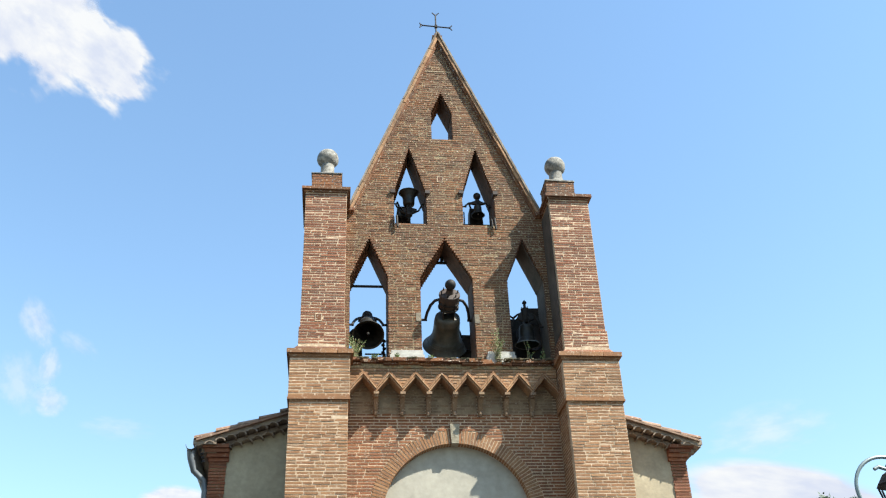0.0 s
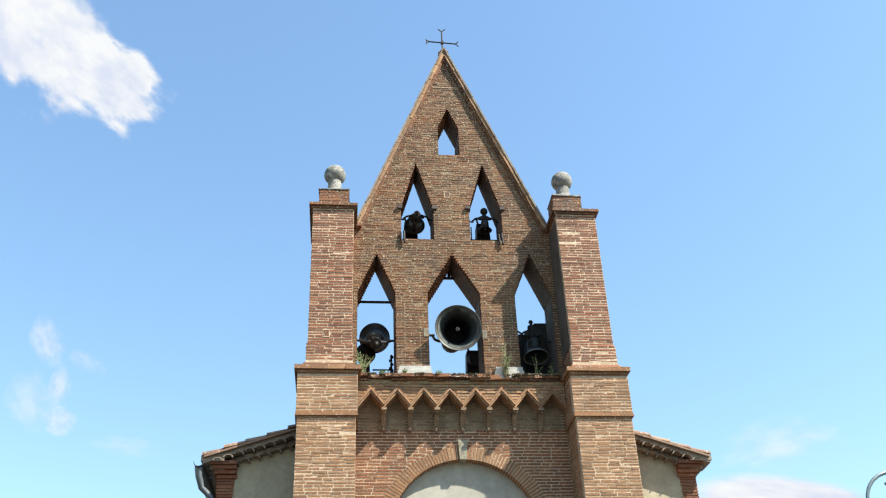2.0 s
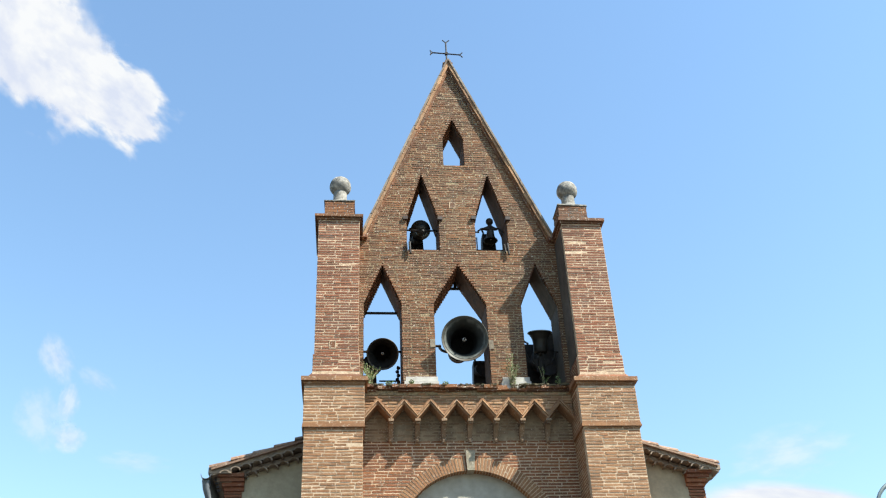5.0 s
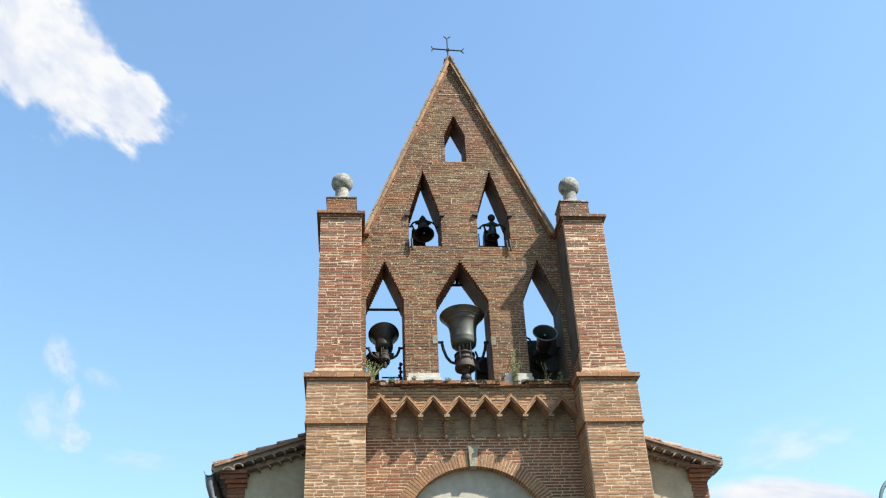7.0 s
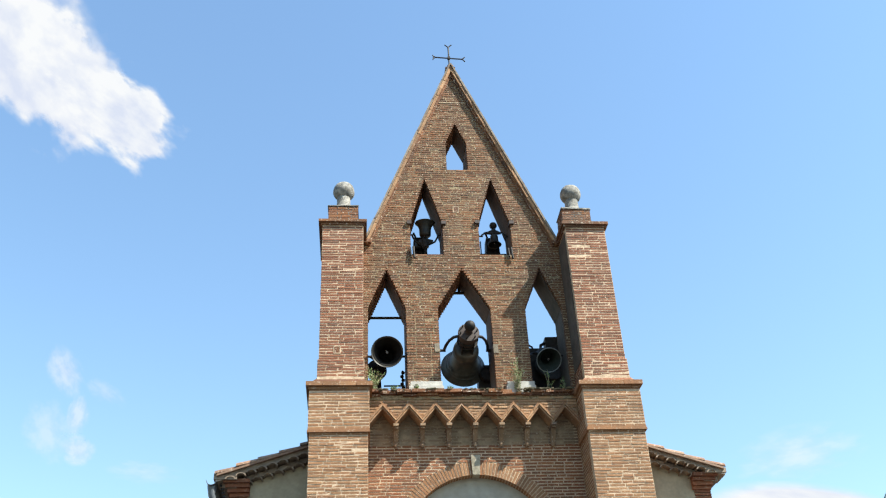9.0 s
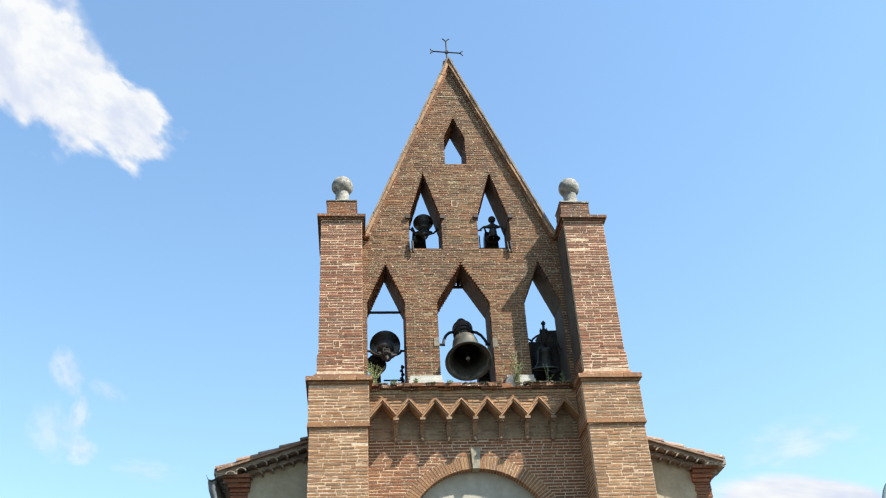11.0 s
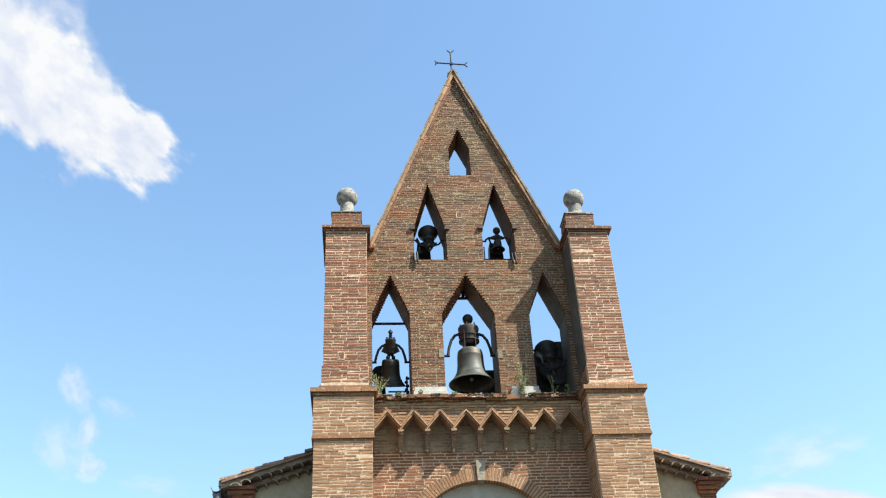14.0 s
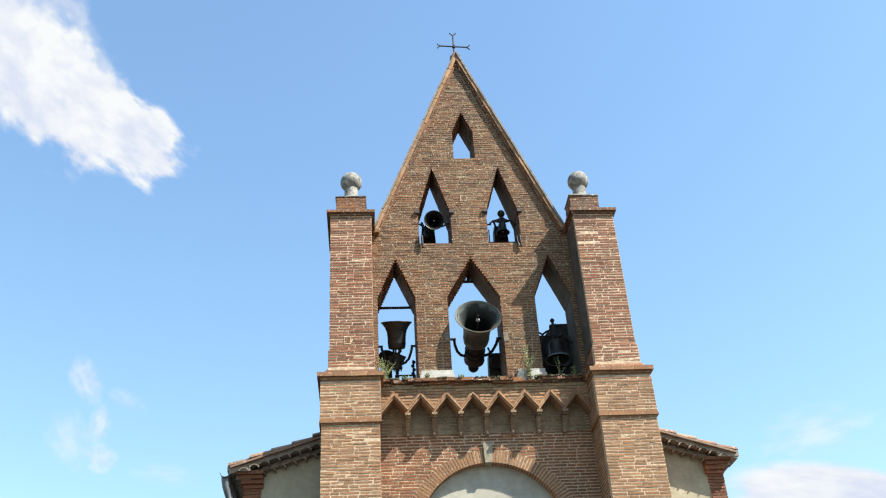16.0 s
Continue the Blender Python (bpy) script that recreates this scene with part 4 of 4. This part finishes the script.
# ---- street lamp and tree at the edge of the square ----
LX, LY = 2.41, -7.90
lamp = empty("street_lamp", "grey-green street lamp with a scrolled ring bracket", "street lamp", (LX, LY, 0))
a = Acc()
a.lathe([(0.0, 0), (0.16, 0), (0.16, 0.25), (0.10, 0.32), (0.075, 0.9), (0.055, 1.0), (0.045, 3.45), (0.06, 3.5), (0.045, 3.55), (0.0, 3.6)], (0.14, 0, 0), 16)
part("pole", a, LAMP_PAINT, lamp, smooth=True)
a = Acc()
RR, rcx, rcz = 0.285, 0.137, 3.87
a.tube([(rcx + RR * math.cos(w), 0, rcz + RR * math.sin(w)) for w in [math.radians(215 - 250 * i / 28) for i in range(29)]], 0.016, 8)
part("ring", a, LAMP_PAINT, lamp, "curved steel ring", smooth=True)
a = Acc()
a.lathe([(0.0, 0.16), (0.02, 0.15), (0.035, 0.10), (0.10, 0.06), (0.16, -0.02), (0.15, -0.03), (0.0, -0.03)], (0.205, 0, 3.94), 8)
part("lantern_roof", a, IRON, lamp)
a = Acc()
for k in range(8):
    w = 2 * math.pi * (k + 0.5) / 8
    a.tube([(0.205 + 0.145 * math.cos(w), 0.145 * math.sin(w), 3.91), (0.205 + 0.085 * math.cos(w), 0.085 * math.sin(w), 3.62)], 0.008, 6)
a.lathe([(0.0, -0.02), (0.09, -0.02), (0.095, 0.02), (0.0, 0.03)], (0.205, 0, 3.61), 8)
part("lantern_frame", a, IRON, lamp)
a = Acc()
a.tube([(0.175, 0, 4.08), (0.15, 0, 4.05), (0.09, 0, 4.07), (0.05, 0, 4.05)], 0.016)
part("lantern_hook", a, LAMP_PAINT, lamp)

tree = empty("tree", "leafy green tree behind the square", "tree", (16.6, 18.5, 0))
a = Acc()
a.tube([(0, 0, -0.1), (0.1, 0, 2), (0.0, 0.1, 5), (0.1, 0, 8.5), (0.0, 0, 11.4)], [0.34, 0.27, 0.2, 0.11, 0.03], 10)
for k in range(16):
    w, zz = k * 2.4, 3.5 + k * 0.45
    ln = 2.6 - k * 0.12
    a.tube([(0, 0, zz), (ln * 0.5 * math.cos(w), ln * 0.5 * math.sin(w), zz + 0.7), (ln * math.cos(w), ln * math.sin(w), zz + 1.2)], [0.09, 0.05, 0.015], 6)
part("trunk", a, BARK, tree)
a = Acc()
for k in range(9000):
    zz = rng.uniform(3.6, 11.8)
    rmax = 2.9 * math.sqrt(max(0.0, 1 - ((zz - 7.0) / 4.9) ** 2)) * (0.75 + 0.5 * noise.noise((zz * 0.9, k % 7, 3.1)))
    w, rr = rng.uniform(0, 6.283), rmax * math.sqrt(rng.uniform(0.15, 1))
    q = Vector((rr * math.cos(w), rr * math.sin(w), zz))
    if noise.noise(q * 0.9) < -0.12:
        continue
    d = Vector((rng.uniform(-1, 1), rng.uniform(-1, 1), rng.uniform(-1, 1))).normalized()
    s = d.orthogonal().normalized()
    i0 = len(a.v)
    a.v += [tuple(q), tuple(q + d * 0.09 + s * 0.05), tuple(q + d * 0.18), tuple(q + d * 0.09 - s * 0.05)]
    a.f.append((i0, i0 + 1, i0 + 2, i0 + 3))
part("crown", a, mottled("dark_leaf", (0.025, 0.05, 0.015), (0.06, 0.10, 0.03), 3.0, rough=0.6), tree)

# ---- clouds ----
CENTRE = pose(*EYE, 121.171, 2.121, -6.117)
FOCAL = 784 / math.tan(radians(49.51) / 2)


def cloud_material(name, scale, seed, lo, hi, white, edge, fine=0.7, coarse=0.5, warp=0.0):
    m = bpy.data.materials.new(name)
    m.use_nodes = True
    n, l = m.node_tree.nodes, m.node_tree.links
    n.remove(n["Principled BSDF"])
    uv = n.new("ShaderNodeTexCoord").outputs["Object"]
    shift = node(n, "ShaderNodeMapping", Location=(seed, seed * 0.7, 0))
    l.new(uv, shift.inputs["Vector"])
    f = noise_tex(n, l, shift.outputs["Vector"], scale, 8, 0.58)
    f2 = noise_tex(n, l, shift.outputs["Vector"], scale * 0.45, 3, 0.5)
    grad = n.new("ShaderNodeTexGradient")
    grad.gradient_type = "SPHERICAL"
    if warp:
        lobes = node(n, "ShaderNodeTexNoise", Scale=scale * 0.8, Detail=3.0, Roughness=0.5)
        l.new(shift.outputs["Vector"], lobes.inputs["Vector"])
        push = n.new("ShaderNodeVectorMath")
        push.operation = "MULTIPLY_ADD"
        push.inputs[1].default_value = (warp, warp, 0)
        l.new(lobes.outputs["Color"], push.inputs[0])
        off = n.new("ShaderNodeVectorMath")
        off.inputs[1].default_value = (-warp / 2, -warp / 2, 0)
        l.new(uv, off.inputs[0])
        l.new(off.outputs[0], push.inputs[2])
        l.new(push.outputs[0], grad.inputs["Vector"])
    else:
        l.new(uv, grad.inputs["Vector"])
    body = calc(n, l, "ADD", calc(n, l, "MULTIPLY", grad.outputs["Fac"], edge), calc(n, l, "ADD", calc(n, l, "MULTIPLY", calc(n, l, "SUBTRACT", f, 0.5), fine), calc(n, l, "MULTIPLY", calc(n, l, "SUBTRACT", f2, 0.5), coarse)))
    body = calc(n, l, "ADD", body, 0.2)
    inside = ramp(n, l, grad.outputs["Fac"], [(0.0, (0, 0, 0)), (0.25, (1, 1, 1))])
    dens = calc(n, l, "MULTIPLY", ramp(n, l, body, [(lo, (0, 0, 0)), (hi, (white, white, white))]), inside)
    em = node(n, "ShaderNodeEmission", Color=(1, 1, 1, 1), Strength=0.358)
    shade = ramp(n, l, calc(n, l, "MULTIPLY", calc(n, l, "ADD", f, f2), 0.5), [(0.40, (0.76, 0.80, 0.97)), (0.56, (1, 0.99, 1.03))])
    l.new(shade, em.inputs["Color"])
    clear = n.new("ShaderNodeBsdfTransparent")
    ms = n.new("ShaderNodeMixShader")
    l.new(dens, ms.inputs["Fac"])
    l.new(clear.outputs[0], ms.inputs[1])
    l.new(em.outputs[0], ms.inputs[2])
    l.new(ms.outputs[0], n["Material Output"].inputs["Surface"])
    return m


CLOUD_DIST = 1500.0


def cloud(label, px, py, w, h, tilt, material, depth=0.0):
    """A far cloud bank: its bearing right of and below the middle of the sky, and its breadth and height, all at the scale FOCAL."""
    d = CLOUD_DIST + depth
    k = d / FOCAL
    a = Acc()
    n = 24
    for i in range(n + 1):
        for j in range(n + 1):
            u, v = 2 * i / n - 1, 2 * j / n - 1
            a.v.append((u, v, -0.04 * (u * u + v * v)))
    for i in range(n):
        for j in range(n):
            q = i * (n + 1) + j
            a.f.append((q, q + n + 1, q + n + 2, q + 1))
    ob = new("cloud", mesh_of("cloud", a, material, True))
    ob.visible_shadow = False
    ob.scale = (w / 2 * k, h / 2 * k, h / 2 * k)
    tagged(ob, label, "cloud", kind="structure")
    return ob, px, py, tilt, d


def cloud_pose(px, py, tilt, d):
    k = d / FOCAL
    return CENTRE @ Matrix.Translation((px * k, -py * k, -d)) @ pose(0, 0, 0, 0, 0, tilt)


CLOUDS = [
    (cloud("bright white puffy cloud high in a blue sky", -626, -353, 315, 168, -38, cloud_material("cloud_bright", 2.6, 3.1, 0.24, 0.54, 0.97, 1.0, 0.9, 0.4, 1.1)), (12, 82)),
    (cloud("dense white cloud bank high in a blue sky", -735, -430, 370, 260, -50, cloud_material("cloud_bank", 2.4, 5.7, 0.22, 0.50, 1.0, 1.0, 0.9, 0.4, 1.1), 30), (12, 82)),
    (cloud("pale upper end of a white cloud bank", -810, -540, 460, 300, -50, cloud_material("cloud_pale", 2.2, 90.7, 0.26, 0.75, 0.9, 0.9, 0.9, 0.4, 1.1), 38), (12, 82)),
    (cloud("thin shred of cloud beside the bank", -665, -440, 130, 80, -20, cloud_material("cloud_shred", 2.4, 51.7, 0.16, 0.54, 0.6, 0.6), 45), (12, 82)),
    (cloud("thin broken wisp of white cloud", -718, 130, 110, 70, -62, cloud_material("cloud_wisp_a", 2.2, 8.3, 0.20, 0.69, 0.5, 0.55), 60), (28, 45)),
    (cloud("small faint wisp of white cloud", -645, 170, 90, 42, -32, cloud_material("cloud_wisp_e", 2.0, 41.3, 0.20, 0.79, 0.33, 0.5), 66), (28, 45)),
    (cloud("torn wisp of white cloud", -748, 236, 110, 130, 20, cloud_material("cloud_wisp_d", 3.0, 15.3, 0.20, 0.74, 0.38, 0.5), 50), (28, 45)),
    (cloud("small upright wisp of white cloud", -696, 208, 46, 84, -12, cloud_material("cloud_wisp_f", 2.0, 63.1, 0.16, 0.64, 0.5, 0.55), 54), (28, 45)),
    (cloud("small round wisp of white cloud", -696, 270, 70, 62, 0, cloud_material("cloud_wisp_g", 2.0, 77.9, 0.16, 0.59, 0.5, 0.55), 56), (28, 45)),
    (cloud("faint wisp of white cloud", -575, 318, 150, 50, -6, cloud_material("cloud_wisp_b", 2.2, 12.0, 0.20, 0.89, 0.35, 0.5), 40), (25, 30)),
    (cloud("soft streak of white cloud", 575, 322, 270, 110, 10, cloud_material("cloud_wisp_c", 2.6, 21.0, 0.24, 0.79, 0.5, 0.5), 80), (20, -10)),
    (cloud("low white cloud behind the church roof", 615, 440, 440, 130, -9, cloud_material("cloud_low", 1.7, 30.0, 0.09, 0.34, 1.0, 0.75), 120), (20, -14)),
    (cloud("low white cloud beside the church roof", -465, 452, 160, 70, -8, cloud_material("cloud_low_b", 1.8, 37.0, 0.14, 0.44, 0.95, 0.75), 100), (20, 20)),
]

# ---- bricks of the walls, last ----
lay = Laying(gable_wall, BRICK_OLD, (9.0, 10.6), 290)
for z, a0, b0, la, lb in gable_runs:
    w = b0 - a0
    if w < 0.26 and (la or lb):
        lay.lay(a0, b0, 0.0, THICK, z + JOINT / 2, z + COURSE - JOINT / 2)
        continue
    e0 = rng.choice((0.11, 0.17)) if la else 0.0
    e1 = rng.choice((0.09, 0.15)) if lb else 0.0
    for flag, e, xs in ((la, e0, (a0, a0 + e0 - JOINT / 2)), (lb, e1, (b0 - e1 + JOINT / 2, b0))):
        if flag and e:
            y = rng.uniform(-0.004, 0.001)
            for y2 in (0.24, 0.46, THICK):
                lay.lay(xs[0] + rng.uniform(-0.004, 0.004), xs[1], y, y2 - JOINT / 2, z + JOINT / 2, z + COURSE - JOINT / 2)
                y = y2 + JOINT / 2
    course_x(lay, a0 + e0, b0 - e1, 0.0, 0.11, z)
    if z > 9:
        lay.rest.box(a0 + e0, b0 - e1, THICK - 0.1, THICK, z + JOINT / 2, z + COURSE - JOINT / 2, 0.003)
lay.close()
for side, pil in pillars:
    lay = Laying(pil, BRICK_MID, (9.6, 11.0), 110)
    z = 8.60
    while z + COURSE < 11.69:
        o = 0.02 if z < 8.88 else 0.0
        x0, x1 = sorted((side * (UI - o), side * (UO + o)))
        bonded_course(lay, x0, x1, -UD - o, 0.11, z, round(z / COURSE) % 2)
        course_y(lay, -UD - o + 0.115, THICK - 0.1, side * (UI - o), 0.10, z, -side)
        course_y(lay, -UD - o + 0.115, THICK - 0.1, side * (UO + o), 0.10, z, side)
        z += COURSE
    lay.close()
for side, but in buttresses:
    lay = Laying(but, BRICK_NEW, (5.9, 7.6), 130)
    lay2 = Laying(but, BRICK_NEW, (7.6, 8.4), 60)
    z = 7.60 - COURSE * 115
    while z < 8.31 - COURSE * 0.6:
        if 7.58 < z + COURSE / 2 < 7.66:
            z += COURSE
            continue
        up = z > 7.62
        o = 0.022 if up else 0.0
        x0, x1 = sorted((side * (XI - o), side * (XO + o)))
        use = lay2 if up else lay
        course_x(use, x0, x1, -BD - o, 0.11, z)
        course_y(use, -BD - o + 0.115, 0.02 if side > 0 else 0.3, side * (XI - o), 0.10, z, -side)
        course_y(use, -BD - o + 0.115, 0.3, side * (XO + o), 0.10, z, side)
        z += COURSE
    lay.close()
    lay2.close()
lay = Laying(entrance_wall, BRICK_WALL, (6.0, 7.62), 220)
lay_up = Laying(entrance_wall, BRICK_SMEARED, (7.62, 8.2), 60)
for z, a0, b0 in wall_runs:
    course_x(lay_up if z > 7.62 else lay, a0, b0, 0.0, 0.11, z)
lay.close()
lay_up.close()


# ---- what moves ----
def turning(faces, table, first=None):
    """Rows of (seconds, degrees) for a bell that turns over and over. faces: the times at which its mouth looks at the square;
    table: how far it is in its turn at which part of the way to the next such time."""
    rows = list(first or [])
    turns = 0
    for t0, t1 in zip(faces[:-1], faces[1:]):
        for f, deg in table:
            rows.append((t0 + (t1 - t0) * f, deg + 360 * turns + (0 if not first else first[-1][1] // 360 * 360)))
        turns += 1
    return rows


def smooth_rows(rows, step=0.1):
    ts = [r[0] for r in rows]
    out = []
    k = 0
    while k * step <= 16.0001:
        out.append((k * step, float(np.interp(k * step, ts, [r[1] for r in rows]))))
        k += 1
    return out


BIG_TURN = [(0.0, 60), (0.12, 105), (0.25, 148), (0.33, 172), (0.37, 189), (0.42, 202), (0.494, 218), (0.55, 246), (0.60, 262), (0.65, 278), (0.69, 298), (0.72, 314),
            (0.78, 335), (0.83, 347), (0.857, 359), (0.885, 370), (0.915, 387), (0.95, 403)]
LEFT_TURN = [(0.0, 60), (0.12, 107), (0.22, 150), (0.32, 172), (0.42, 192), (0.52, 210), (0.585, 238), (0.65, 268), (0.72, 303), (0.77, 325), (0.83, 346), (0.875, 370), (0.917, 399)]
RIGHT_TURN = [(0.0, 60), (0.10, 110), (0.20, 150), (0.35, 180), (0.50, 216), (0.58, 262), (0.64, 303), (0.69, 327), (0.78, 344), (0.88, 366), (0.94, 390)]
SLOW = [(0.0, 60), (0.065, 105), (0.14, 150), (0.24, 172), (0.40, 190), (0.56, 210), (0.66, 240), (0.73, 285), (0.79, 330), (0.85, 358), (0.93, 384)]
START = [(-0.2, -20), (0.05, 0), (0.25, 35), (0.45, 50), (0.7, 30), (0.95, 0), (1.15, -45), (1.4, -75), (1.65, -45), (1.95, 0), (2.08, 35), (2.17, 58), (2.25, 80), (2.40, 118), (2.5, 135), (2.6, 151),
         (2.8, 176), (3.0, 198), (3.1, 220), (3.2, 266), (3.3, 312), (3.40, 340), (3.5, 364)]


def motions():
    big = turning([-1.02, 0.45, 1.93, 3.42, 4.93, 6.45, 7.98, 9.55, 11.12, 12.68, 14.22, 15.80, 17.35], BIG_TURN)
    left = turning([-1.1, 0.1, 1.3, 2.5, 3.7, 5.01, 6.33, 7.65, 8.95, 10.26, 11.57, 12.93, 14.28, 15.66, 17.0], LEFT_TURN)
    upper = turning([-0.42, 1.03, 2.43, 4.0, 5.56, 7.12, 8.63, 10.17, 11.73, 13.27, 14.68, 15.97, 17.4], SLOW)
    right = START + [(t, d + 360) for t, d in turning([3.6, 4.70, 5.79, 6.88, 7.97, 9.02, 10.15, 11.25, 12.33, 13.42, 14.62, 16.2, 17.4], RIGHT_TURN)]
    for b, rows in ((BIG, big), (LEFT, left), (UP_LEFT, upper), (RIGHT, right)):
        at = b.location.copy()
        walk(b, [(t, pose(*at, -deg, 0, 0)) for t, deg in smooth_rows(rows)])
    for (ob, px, py, tilt, d), (dx, dy) in CLOUDS:
        rows = []
        for t, f in ((0, 0.0), (4, 0.18), (9, 0.45), (16, 1.0)):
            m = cloud_pose(px + dx * f, py + dy * f, tilt, d)
            rows.append((t, m))
        walk(ob, rows)


motions()
